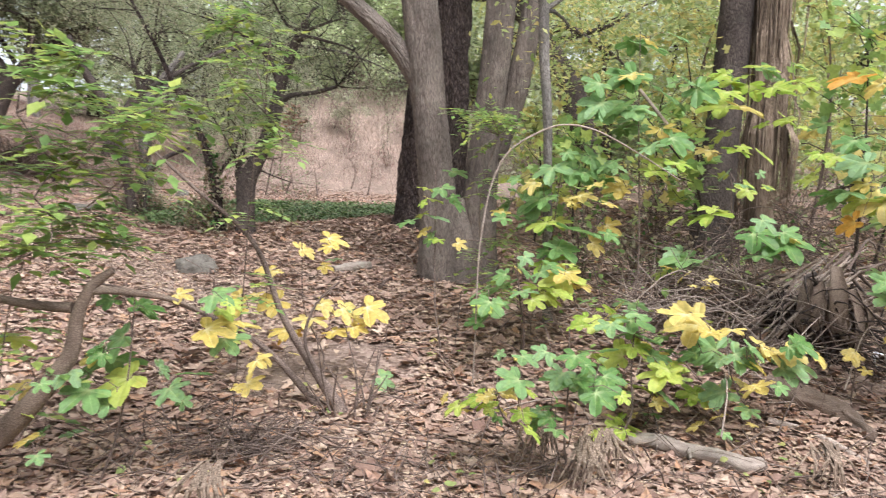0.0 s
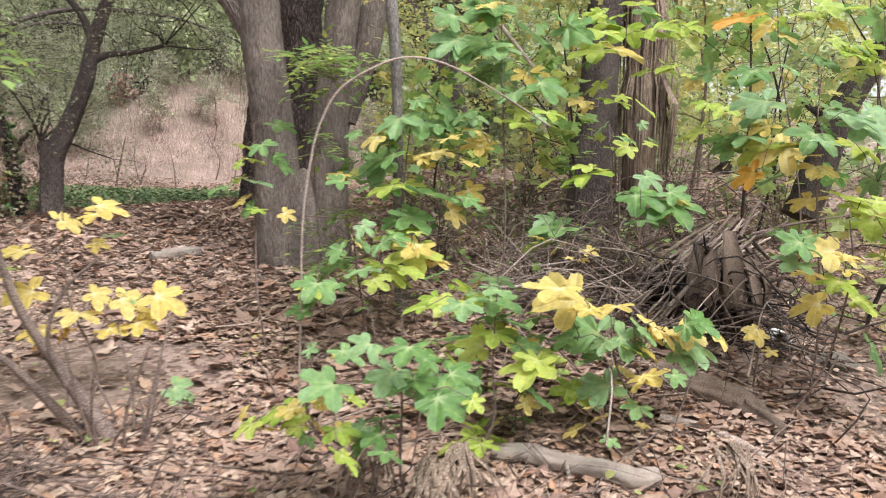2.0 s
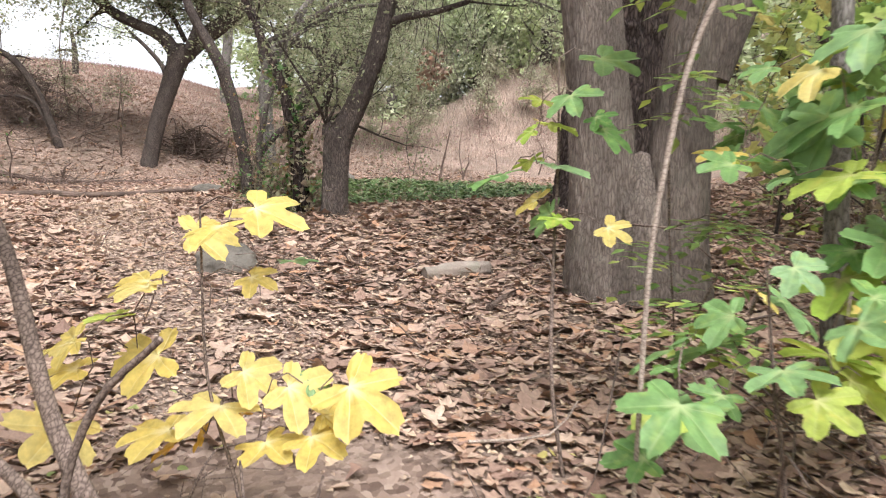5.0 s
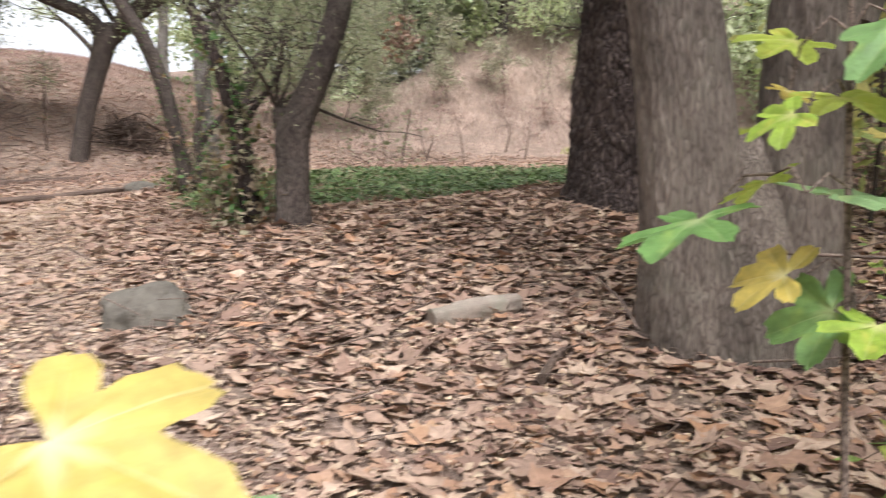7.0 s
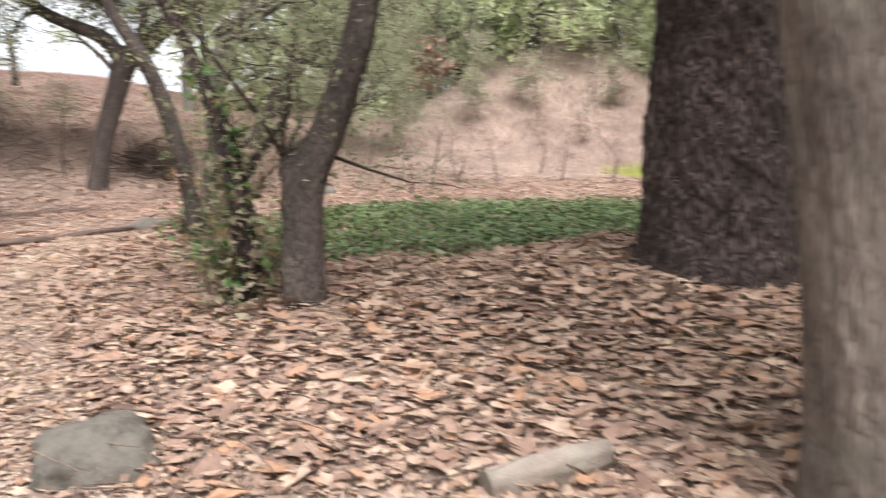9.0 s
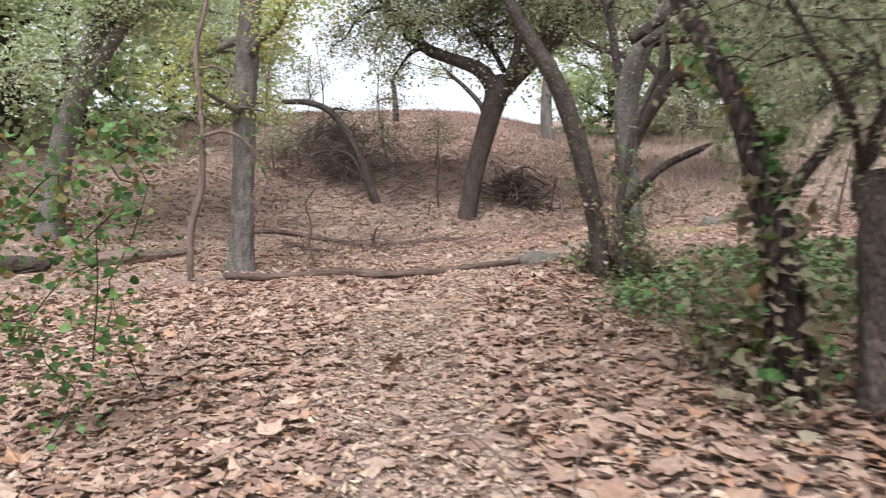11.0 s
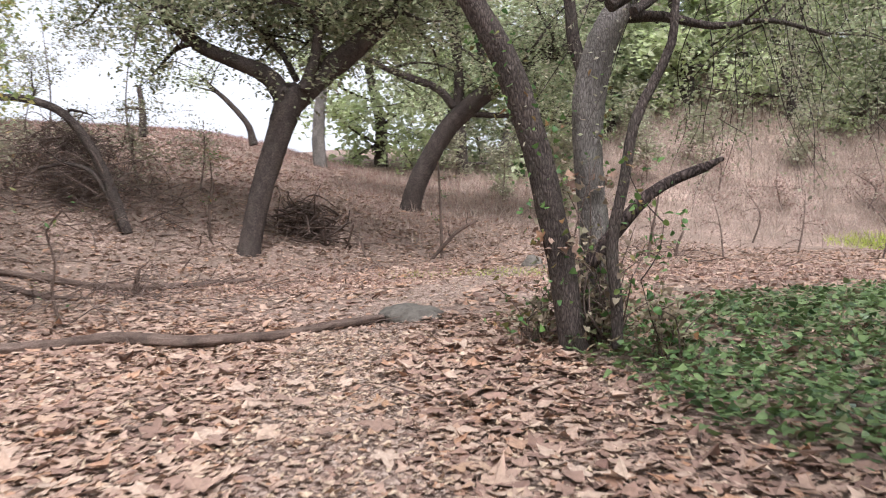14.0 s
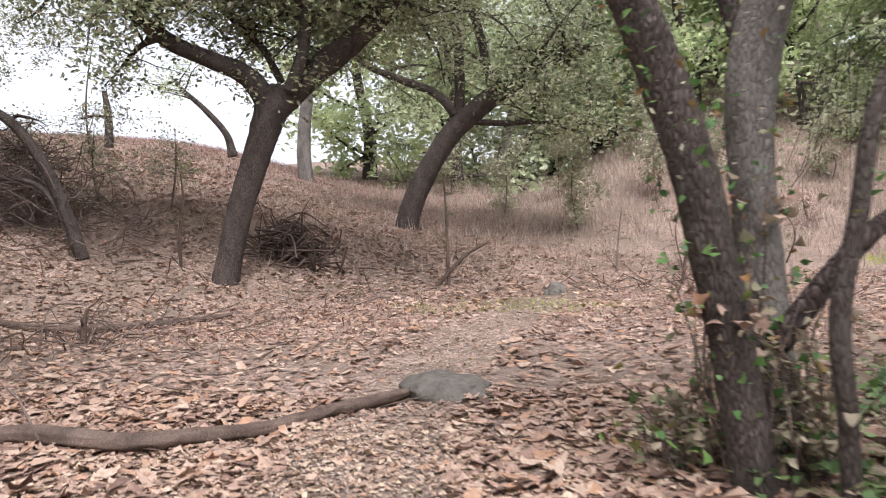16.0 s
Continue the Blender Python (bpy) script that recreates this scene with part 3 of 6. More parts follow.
tree("sycamore", "sycamore with two grey-brown furrowed trunks joined at the base", [
    [(0.09, 10.49, -0.19, 0.398), (0.04, 10.53, 0.23, 0.322), (0.01, 10.56, 0.68, 0.276), (-0.06, 10.62, 1.45, 0.245), (-0.17, 10.7, 2.36, 0.23), (-0.3, 10.78, 3.43, 0.238), (-0.4, 10.85, 4.34, 0.23), (-0.53, 10.97, 5.86, 0.207), (-0.73, 11.12, 7.69, 0.169)],
    [(0.54, 10.49, -0.16, 0.368), (0.53, 10.52, 0.24, 0.291), (0.53, 10.56, 0.7, 0.238), (0.55, 10.61, 1.46, 0.215), (0.64, 10.68, 2.38, 0.207), (0.73, 10.77, 3.45, 0.199), (0.78, 10.84, 4.37, 0.192), (0.88, 10.95, 5.9, 0.169), (1.1, 11.09, 7.74, 0.13)],
    [(-0.16, 10.69, 2.28, 0.115), (-0.35, 10.73, 2.8, 0.138), (-0.7, 10.78, 3.3, 0.13), (-1.25, 10.83, 3.82, 0.115), (-1.91, 10.88, 4.37, 0.1), (-2.77, 10.94, 4.96, 0.069), (-3.55, 10.98, 5.25, 0.046)],
    [(0.76, 10.63, 1.77, 0.1), (0.98, 10.7, 2.62, 0.153), (1.14, 10.76, 3.47, 0.146), (1.27, 10.83, 4.39, 0.13), (1.46, 10.94, 5.92, 0.1), (1.84, 11.03, 7.15, 0.069)],
    [(0.3, 10.42, -0.2, 0.4), (0.3, 10.44, 0.2, 0.31), (0.28, 10.48, 0.6, 0.24), (0.27, 10.52, 0.95, 0.15), (0.26, 10.55, 1.2, 0.07)]], SYC, 21, 5000, 0.14, LIMELEAF, 5, 2.4, 0.5, 4, 0.4, 0.03, 0.025, lo=0.72, names=["trunk", "trunk", "limb", "trunk", "root_collar"], blade=FALLEN, relief=(0.017, 26, 5), bare_from=4)
tree("rough_barked_tree", "massive trunk with dark deeply flaking bark and flared base", [[(-0.13, 14.01, 0.26, 0.899), (-0.11, 14.05, 0.61, 0.742), (-0.08, 14.1, 1.06, 0.641), (-0.07, 14.17, 1.64, 0.589), (-0.05, 14.24, 2.31, 0.562), (-0.03, 14.32, 3.03, 0.551), (0.01, 14.5, 4.55, 0.506), (0.09, 14.76, 6.78, 0.405)]], DARKBARK, 22, 7000, 0.09, OAKLEAF, 8, 2.6, 0.3, 5, 0.4, 0.07, 0.05, lo=0.75, relief=(0.05, 9, 4.5))
tree("leaning_oak", "dark leaning oak with the knob of an old branch", [
    [(-3.17, 12.82, 0.47, 0.170), (-3.17, 12.84, 0.68, 0.150), (-3.18, 12.88, 1, 0.145), (-3.17, 12.92, 1.37, 0.153), (-3.06, 12.97, 1.64, 0.133), (-2.94, 13.02, 1.94, 0.121), (-2.84, 13.07, 2.24, 0.115), (-2.76, 13.11, 2.52, 0.111), (-2.69, 13.17, 2.93, 0.097), (-2.53, 13.26, 3.53, 0.081), (-2.3, 13.35, 4.08, 0.061)],
    [(-3.2, 12.91, 1.32, 0.101), (-3.29, 12.92, 1.5, 0.081), (-3.33, 12.93, 1.58, 0.044)],
    [(-2.73, 13.14, 2.7, 0.061), (-2.49, 13.18, 2.83, 0.044), (-2.17, 13.22, 2.88, 0.037), (-1.75, 13.29, 3.01, 0.028)],
    [(-2.69, 13.17, 2.97, 0.061), (-2.86, 13.2, 3.39, 0.049), (-3.18, 13.2, 3.72, 0.037), (-3.59, 13.18, 3.91, 0.024)]], OAKBARK, 23, 9000, 0.05, OAKLEAF, 5, 1.5, 0.3, 5, 0.2, 0.06, 0.03, lo=0.8, names=["trunk", "knob", "limb", "limb"], relief=(0.012, 14, 9))
tree("vine_clad_oak", "clump of oak stems, one grey, one broken off, hung with vines", [
    [(-6.76, 17.36, 0.54, 0.126), (-6.8, 17.35, 0.83, 0.111), (-6.87, 17.34, 1.33, 0.108), (-6.95, 17.32, 1.74, 0.108), (-7.03, 17.3, 2.14, 0.108), (-7.17, 17.27, 2.59, 0.111), (-7.33, 17.22, 3.01, 0.108), (-7.53, 17.17, 3.38, 0.101), (-7.77, 17.1, 3.82, 0.083), (-8.01, 17.04, 4.4, 0.061)],
    [(-6.61, 17.93, 0.52, 0.164), (-6.63, 17.93, 0.95, 0.149), (-6.67, 17.93, 1.53, 0.137), (-6.72, 17.92, 2.16, 0.125), (-6.71, 17.93, 2.7, 0.141), (-6.62, 17.96, 3.11, 0.130), (-6.5, 18.01, 3.4, 0.114), (-6.27, 18.08, 3.78, 0.090), (-5.93, 18.19, 4.32, 0.063)],
    [(-6.4, 17.11, 0.65, 0.044), (-6.41, 17.11, 1.03, 0.045), (-6.44, 17.11, 1.46, 0.045), (-6.35, 17.14, 1.92, 0.040), (-6.28, 17.17, 2.35, 0.040), (-6.14, 17.22, 2.66, 0.037), (-6, 17.26, 2.97, 0.034), (-5.96, 17.28, 3.35, 0.027), (-5.82, 17.33, 3.82, 0.018)],
    [(-6.66, 17.46, 1.28, 0.065), (-6.4, 17.54, 1.61, 0.055), (-6.19, 17.6, 1.84, 0.049), (-5.96, 17.68, 1.98, 0.045), (-5.76, 17.74, 2.06, 0.041), (-5.62, 17.79, 2.13, 0.019)],
    [(-6.69, 17.99, 2.71, 0.059), (-6.84, 17.95, 3.21, 0.056), (-6.88, 17.94, 3.58, 0.048), (-7.01, 17.91, 4.12, 0.036)],
    [(-6.49, 18.06, 3.42, 0.056), (-6.1, 18.18, 3.43, 0.044), (-5.67, 18.31, 3.34, 0.031), (-5.19, 18.46, 3.38, 0.022), (-4.71, 18.6, 3.24, 0.014)]], OAKBARK, 24, 13000, 0.045, OAKLEAF, 6, 1.6, 0.15, 6, 0.2, 0.07, 0.03, lo=0.6, names=["trunk", "trunk", "trunk", "broken_limb", "limb", "limb"], mats=[OAKBARK, GREYBARK, OAKBARK, DARKBARK, OAKBARK, OAKBARK], bare=4, top=[[(-6.5, 17.6, 3.4, 0.061), (-5, 18.7, 4.5, 0.052), (-3.4, 20.2, 4.9, 0.044), (-2, 21.5, 4.8, 0.030), (-0.6, 22.6, 4.3, 0.013)], [(-6.3, 17.5, 3.3, 0.044), (-5.4, 19, 4.3, 0.039), (-4.6, 21, 4.6, 0.026), (-4.4, 23, 4.2, 0.010)]])
tree("ivy_clad_oak", "thin dark oak stem wrapped in ivy at its foot", [
    [(-3.6, 12.84, 0.45, 0.101), (-3.61, 12.85, 0.8, 0.082), (-3.66, 12.88, 1.2, 0.066), (-3.75, 12.92, 1.55, 0.058), (-3.9, 12.96, 2.0, 0.055), (-4.15, 13.05, 2.45, 0.051), (-4.45, 13.15, 2.95, 0.045), (-4.8, 13.3, 3.6, 0.035), (-5.3, 13.5, 4.4, 0.023)],
    [(-3.7, 12.9, 1.35, 0.039), (-3.58, 13.0, 1.6, 0.033), (-3.42, 13.12, 1.85, 0.028), (-3.38, 13.2, 2.15, 0.020)]], DARKBARK, 39, 3800, 0.05, OAKLEAF, 5, 1.3, 0.2, 5, 0.18, 0.08, 0.03, lo=0.7)
tree("forked_oak", "dark oak forking low into two spreading limbs", [
    [(-16.11, 27.4, 1.03, 0.318), (-16.05, 27.42, 1.5, 0.269), (-15.9, 27.48, 2.29, 0.257), (-15.64, 27.57, 3.22, 0.269), (-15.36, 27.67, 4.15, 0.305), (-15.13, 27.75, 4.88, 0.355), (-15.03, 27.79, 5.21, 0.245)],
    [(-15.16, 27.74, 4.75, 0.257), (-15.64, 27.61, 5.46, 0.220), (-16.43, 27.37, 5.86, 0.183), (-17.19, 27.15, 6.21, 0.171), (-17.82, 26.96, 6.75, 0.159), (-18.38, 26.81, 7.5, 0.147), (-19.09, 26.61, 8.56, 0.110), (-19.85, 26.39, 9.37, 0.074)],
    [(-15.08, 27.77, 4.75, 0.269), (-14.39, 27.99, 5.45, 0.282), (-13.63, 28.23, 6.11, 0.257), (-12.86, 28.47, 6.79, 0.208), (-12.33, 28.65, 7.45, 0.183), (-11.65, 28.87, 8.44, 0.134), (-10.82, 29.13, 9.3, 0.086)],
    [(-14.61, 27.5, 5.06, 0.144), (-14.36, 27.59, 5.84, 0.120), (-14.26, 27.63, 6.82, 0.108), (-14.18, 27.67, 7.85, 0.096), (-14.32, 27.65, 9.15, 0.065)],
    [(-15.16, 28.17, 5.43, 0.087), (-15.55, 28.06, 6.18, 0.075), (-16.13, 27.9, 6.77, 0.069), (-16.55, 27.78, 7.48, 0.063), (-16.78, 27.73, 8.57, 0.044)]], OAKBARK, 25, 60000, 0.125, OAKLEAF, 17, 3.0, 0.08, 8, 0.24, 0.06, 0.03, bare=1, lo=0.35)
tree("slanting_oak", "oak leaning far over the slope with twisted limbs", [
    [(-14.89, 35.26, 2.28, 0.358), (-14.71, 35.32, 3.01, 0.327), (-14.37, 35.44, 3.84, 0.327), (-13.83, 35.62, 4.86, 0.327), (-13.17, 35.83, 5.66, 0.313), (-12.28, 36.12, 6.43, 0.298), (-11.21, 36.45, 7.07, 0.253), (-10.32, 36.73, 7.57, 0.209), (-9.47, 37, 7.9, 0.149)],
    [(-13.3, 35.8, 5.69, 0.164), (-13.24, 35.84, 7.18, 0.149), (-13.38, 35.82, 8.67, 0.134), (-13.88, 35.68, 9.42, 0.119), (-14.62, 35.47, 10.73, 0.090)],
    [(-12.32, 36.11, 6.62, 0.134), (-12.63, 36.04, 8.29, 0.134), (-12.99, 35.95, 9.41, 0.119), (-13.46, 35.82, 10.72, 0.082)],
    [(-13.21, 35.82, 5.69, 0.104), (-12, 36.19, 5.59, 0.090), (-10.86, 36.54, 5.62, 0.074), (-9.65, 36.9, 5.26, 0.045)],
    [(-13.39, 35.77, 5.88, 0.149), (-13.96, 35.61, 6.54, 0.134), (-14.99, 35.3, 6.97, 0.112), (-16.05, 34.98, 7.48, 0.082), (-16.76, 34.78, 8.33, 0.059)]], OAKBARK, 26, 26000, 0.14, OAKLEAF, 10, 3.2, 0.15, 6, 0.28, 0.06, 0.03, lo=0.6)
tree("slender_tree", "slender grey trunk standing beside fallen branches", [[(-13.93, 17.47, 0.36, 0.291), (-13.91, 17.5, 0.77, 0.227), (-13.88, 17.55, 1.48, 0.194), (-13.86, 17.59, 2.38, 0.186), (-13.83, 17.64, 3.28, 0.186), (-13.79, 17.7, 4.18, 0.198), (-13.73, 17.78, 5.08, 0.190), (-13.66, 17.88, 6.42, 0.170), (-13.56, 18.02, 8.22, 0.138)]], GREYBARK, 27, 9000, 0.085, LIMELEAF, 9, 2.2, 0.2, 5, 0.18, 0.09, 0.04, lo=0.35, relief=(0.03, 9, 4))
tree("bare_sapling", "thin crooked brown sapling with few leaves", [[(-13.52, 16.19, -0.14, 0.049), (-13.52, 16.23, 1.15, 0.061), (-13.38, 16.39, 1.96, 0.053), (-13.37, 16.42, 3.09, 0.044), (-13.42, 16.41, 4.06, 0.044), (-13.31, 16.52, 4.71, 0.036), (-13.21, 16.63, 5.35, 0.024)], [(-13.39, 16.43, 3.82, 0.02), (-13.22, 16.58, 3.86, 0.024), (-13.05, 16.73, 3.75, 0.02), (-13.01, 16.76, 3.49, 0.016)], [(-13.37, 16.42, 2.73, 0.024), (-13.09, 16.67, 2.81, 0.028), (-12.81, 16.91, 2.59, 0.024), (-12.63, 17.07, 2.12, 0.02), (-12.53, 17.15, 1.82, 0.016)]], TWIG, 28, 160, 0.1, BRAMBLE, 2, 0.6, 0.2, 2, 0.12, 0.05, 0.0)
tree("forked_tree", "grey tree forking into two limbs at the foot of the hill", [[(-21.25, 17.53, 0.99, 0.354), (-21.2, 17.6, 1.56, 0.298), (-21.05, 17.76, 2.83, 0.285), (-20.75, 18.07, 4.22, 0.266), (-20.42, 18.41, 5.61, 0.241), (-20.1, 18.73, 6.68, 0.215), (-19.82, 19.02, 8.01, 0.165)], [(-20.6, 18.22, 4.47, 0.19), (-20.14, 18.66, 5.54, 0.171), (-19.54, 19.23, 6.51, 0.152), (-19.03, 19.72, 7.37, 0.114)]], GREYBARK, 29, 30000, 0.1, HAZEGREY, 8, 2.4, 0.25, 6, 0.4, lo=0.6)
tree("dead_leaning_pole", "bare dead trunk leaning over a heap of brush", [[(-18.93, 26.47, 1.65, 0.146), (-19.31, 26.38, 2.78, 0.126), (-19.81, 26.24, 3.84, 0.119), (-20.42, 26.07, 4.61, 0.106), (-21.2, 25.83, 4.95, 0.093), (-22.09, 25.56, 5.05, 0.073)], [(-19.21, 26.4, 2.29, 0.066), (-19.68, 26.27, 3.11, 0.06), (-20.32, 26.08, 3.38, 0.046), (-21.08, 25.84, 3.26, 0.033)]], OAKBARK, 30, 0, count=2, length=1.0)
tree("snag", "bare broken snag on the crest of the hill", [[(-24.18, 33.5, 5.16, 0.145), (-24.21, 33.51, 6.22, 0.116), (-24.32, 33.48, 6.94, 0.068)], [(-24.27, 33.49, 6.13, 0.058), (-24.66, 33.37, 6.17, 0.048), (-25.03, 33.26, 6.07, 0.029)]], OAKBARK, 31, 0, count=1, length=0.5)
tree("crooked_snag", "crooked dead tree on the slope", [[(-21.52, 36.4, 5.07, 0.167), (-21.73, 36.35, 5.82, 0.115), (-22.41, 36.15, 6.66, 0.094), (-23.11, 35.95, 7.33, 0.073), (-23.56, 35.82, 7.84, 0.042)]], OAKBARK, 32, 900, 0.11, HAZEGREY, 5, 1.5, 0.3, 3)
tree("grey_tree", "pale grey trunk standing high on the slope", [[(-20.72, 40.29, 4.46, 0.281), (-20.8, 40.29, 6.1, 0.258), (-20.67, 40.36, 7.97, 0.234), (-20.84, 40.34, 10.08, 0.211), (-21.28, 40.24, 12.43, 0.164)]], GREYBARK, 33, 9000, 0.13, HAZEGREY, 8, 3, 0.3, 5, 0.5, lo=0.6)
tree("grey_tree", "small grey trunk on the dry slope", [[(-15.35, 50.82, 4.81, 0.327), (-15.23, 50.87, 6.06, 0.298), (-14.89, 51, 7.54, 0.268), (-14.54, 51.14, 9.62, 0.223), (-14.82, 51.09, 12.3, 0.179)]], GREYBARK, 34, 9000, 0.15, HAZEGREY, 8, 3, 0.3, 5, 0.5, lo=0.6)
tree("palm_side_tree", "smooth dark trunk among fig saplings beside hanging dead fronds", [[(3.56, 10.34, 0.19, 0.353), (3.61, 10.37, 0.68, 0.276), (3.68, 10.42, 1.39, 0.254), (3.74, 10.46, 2.1, 0.226), (3.8, 10.51, 2.8, 0.219), (3.87, 10.56, 3.51, 0.219), (3.97, 10.66, 4.92, 0.212), (4.08, 10.77, 6.47, 0.205)]], OAKBARK, 35, 2500, 0.12, LIMELEAF, 6, 2.0, 0.4, 4, 0.4, 0.03, 0.01, lo=0.8)
tree("dark_tree", "dark leaning trunk behind the thicket", [[(3.8, 17.46, 0.96, 0.356), (3.58, 17.52, 1.49, 0.313), (3.37, 17.61, 2.35, 0.291), (3.11, 17.71, 3.32, 0.291), (2.78, 17.81, 4.06, 0.28), (2.38, 17.89, 4.7, 0.248), (1.68, 18.04, 5.66, 0.194)]], OAKBARK, 36, 5000, 0.09, LIMELEAF, 7, 2.4, 0.3, 5, 0.4, lo=0.6)
tree("thin_tree", "thin straight mossy trunk behind the sycamore", [[(1.16, 8.22, -0.3, 0.058), (1.13, 8.31, 0.75, 0.053), (1.11, 8.38, 1.6, 0.048), (1.09, 8.43, 2.23, 0.053), (1.04, 8.49, 2.86, 0.058), (1.01, 8.58, 3.91, 0.053), (0.96, 8.67, 4.96, 0.037)]], GREYBARK, 37, 1500, 0.09, LIMELEAF, 6, 1.4, 0.3, 4, 0.3, lo=0.5)
tree("broken_tree", "dark broken trunk leaning out of the brush", [[(5.23, 8.62, 0.8, 0.179), (5.4, 8.63, 1.22, 0.167), (5.57, 8.64, 1.7, 0.149), (5.8, 8.64, 2.12, 0.131), (6.15, 8.63, 2.6, 0.101)]], OAKBARK, 38, 0, count=2, length=0.7)

# ---- woods beyond ----


def far_tree(seed, h, wide, leafmat, leaf, n):
    """A whole tree: short bole, limbs, wide leafy crown."""
    rng = np.random.default_rng(seed)
    stem = [(0, 0, -0.4, 0.035 * h), (0.1, 0, 0.2 * h, 0.026 * h), (rng.normal(0, 0.4), rng.normal(0, 0.4), 0.5 * h, 0.018 * h), (rng.normal(0, 0.6), rng.normal(0, 0.6), 0.9 * h, 0.006 * h)]
    ob = thing("far_tree", (0, 0, 0), "grey-green tree standing in the woods beyond", "tree", "woods beyond")
    g = Geo()
    tube(g, stem, 12, 0.4, 0.06, 0.03, rng)
    part("trunk", g, OAKBARK, ob)
    tw, ends = Geo(), []
    for b in boughs(rng, stem, 20, wide, 0.05, 0.55, 0.08):
        tube(tw, b, 6, 0.5, closed=False)
        ends.append(b)
        for c in boughs(rng, b, 4, wide * 0.45, 0.1, 0.5, 0.3):
            tube(tw, c, 4, 0.5, closed=False)
            ends.append(c)
    part("twig", tw, OAKBARK, ob, "", "stuff")
    c = Geo()
    scatter(c, OVAL, crown_points(rng, ends, n, 0.09 * wide), rng.uniform(0.6, 1.3, n) * leaf, 0.9, rng)
    part("crown", c, leafmat, ob)
    return ob


def woods():
    # Crowns of the woods wear leaf colours lightened to stand for haze.
    kinds = [far_tree(61, 10, 4.6, HAZEGREY, 0.36, 6800), far_tree(62, 12, 5.0, HAZEPALE, 0.385, 6800), far_tree(63, 7, 3.8, HAZEPALE, 0.29, 5600)]
    spots = [(-9, 60), (-3, 57), (2, 59), (9, 40), (13, 34), (15, 27), (-1, 66), (10, 48), (18, 40), (-14, 60), (21, 20), (22, 32), (-6, 64), (7, 60), (16, 14), (-27, 12), (-29, 20), (-32, 28), (24, 8), (-24, 3), (-20, -5), (-6, -9), (8, -8), (17, 0), (-11, 56), (-4, 62), (5, 55), (14, 44), (20, 50), (28, 28), (28, 42), (13, 56), (-13, 66), (2, 68), (24, 58), (-28, 22), (-33, 30), (-26, 15), (-15, 55), (-10, 54), (-22, 50), (-19.5, 54), (-17, 49), (-6, 53), (-1, 52.5), (4, 52), (8, 51)]
    rng = np.random.default_rng(3)
    used = set()
    for i, (x, y) in enumerate(spots):
        k = i % 3
        m = pose(x, y, float(land(x, y)), 0, 0, rng.uniform(0, 360))
        if k not in used:
            used.add(k)
            kinds[k].matrix_basis = m
        else:
            copy_thing(kinds[k], m @ Matrix.Diagonal((1, 1, 1, 1)))


woods()


def thicket(spots, seed, h, leafmat, leaf, n, label, name="understory_sapling"):
    for i, (x, y) in enumerate(spots):
        rng = np.random.default_rng(seed + i)
        z = float(land(x, y))
        stem = [(x, y, z - 0.1, 0.03), (x + rng.normal(0, 0.2), y + rng.normal(0, 0.2), z + h * 0.5, 0.022), (x + rng.normal(0, 0.4), y + rng.normal(0, 0.4), z + h, 0.008)]
        tree(name, label, [stem], TWIG, seed + i, n, leaf, leafmat, 9, h * 0.4, 0.25, 3, 0.16, lo=0.15, category="sapling")


thicket([(6.0, 12.5), (7.5, 15), (5.2, 16.5), (9, 12), (8.5, 18.5), (6.8, 20.5), (4.6, 13.2), (10.5, 16), (11, 21), (3.6, 19), (2.0, 15.5), (13, 13), (12, 10)], 80, 4.2, LIMELEAF, 0.12, 1900, "slim sapling with yellow-green autumn leaves in the thicket")

def fig_thicket(spots, seed):
    """Older fig saplings, leafy from the knee up."""
    for i, (x, y, h) in enumerate(spots):
        rng = np.random.default_rng(seed + i)
        z = float(land(x, y))
        stem = [(x, y, z - 0.1, 0.02), (x + rng.normal(0, 0.2), y + rng.normal(0, 0.2), z + h * 0.5, 0.014), (x + rng.normal(0, 0.4), y + rng.normal(0, 0.4), z + h, 0.006)]
        tree("understory_sapling", "slender fig sapling with green and yellow lobed leaves", [stem], DARKTWIG, seed + i, 150, 0.2, LIMELEAF if i % 2 else ASHLEAF, 7, h * 0.3, 0.3, 2, 0.12, lo=0.15, category="sapling", blade=FALLEN)


fig_thicket([(4.8, 9.0, 3.2), (5.7, 10.2, 3.4), (6.4, 8.6, 3.0), (3.9, 11.5, 3.2), (2.4, 12.4, 2.6), (5.2, 7.6, 2.6), (1.9, 10.2, 1.8), (6.9, 11.5, 3.6), (2.9, 9.4, 2.2), (4.2, 13.8, 3.0), (7.6, 9.8, 3.4), (1.6, 12.8, 2.2)], 300)

thicket([(-13, 41), (-10, 38.5), (-7.5, 43), (-5, 45), (-1.5, 46), (1.5, 42), (4, 39), (6.5, 35), (9, 31), (-11.5, 44.5), (-16.5, 46), (3, 36), (11, 27), (-8.5, 48)], 500, 2.6, VINELEAF, 0.15, 1300, "dry grey-brown shrub below the trees", "dry_shrub")

thicket([(-22.2, 28.2), (-23.8, 27.2), (-20.4, 28.8), (-24.5, 29), (-19.5, 30.2), (-22.5, 25.5)], 540, 2.1, VINELEAF, 0.09, 900, "twiggy grey shrub on the leafy slope", "dry_shrub")

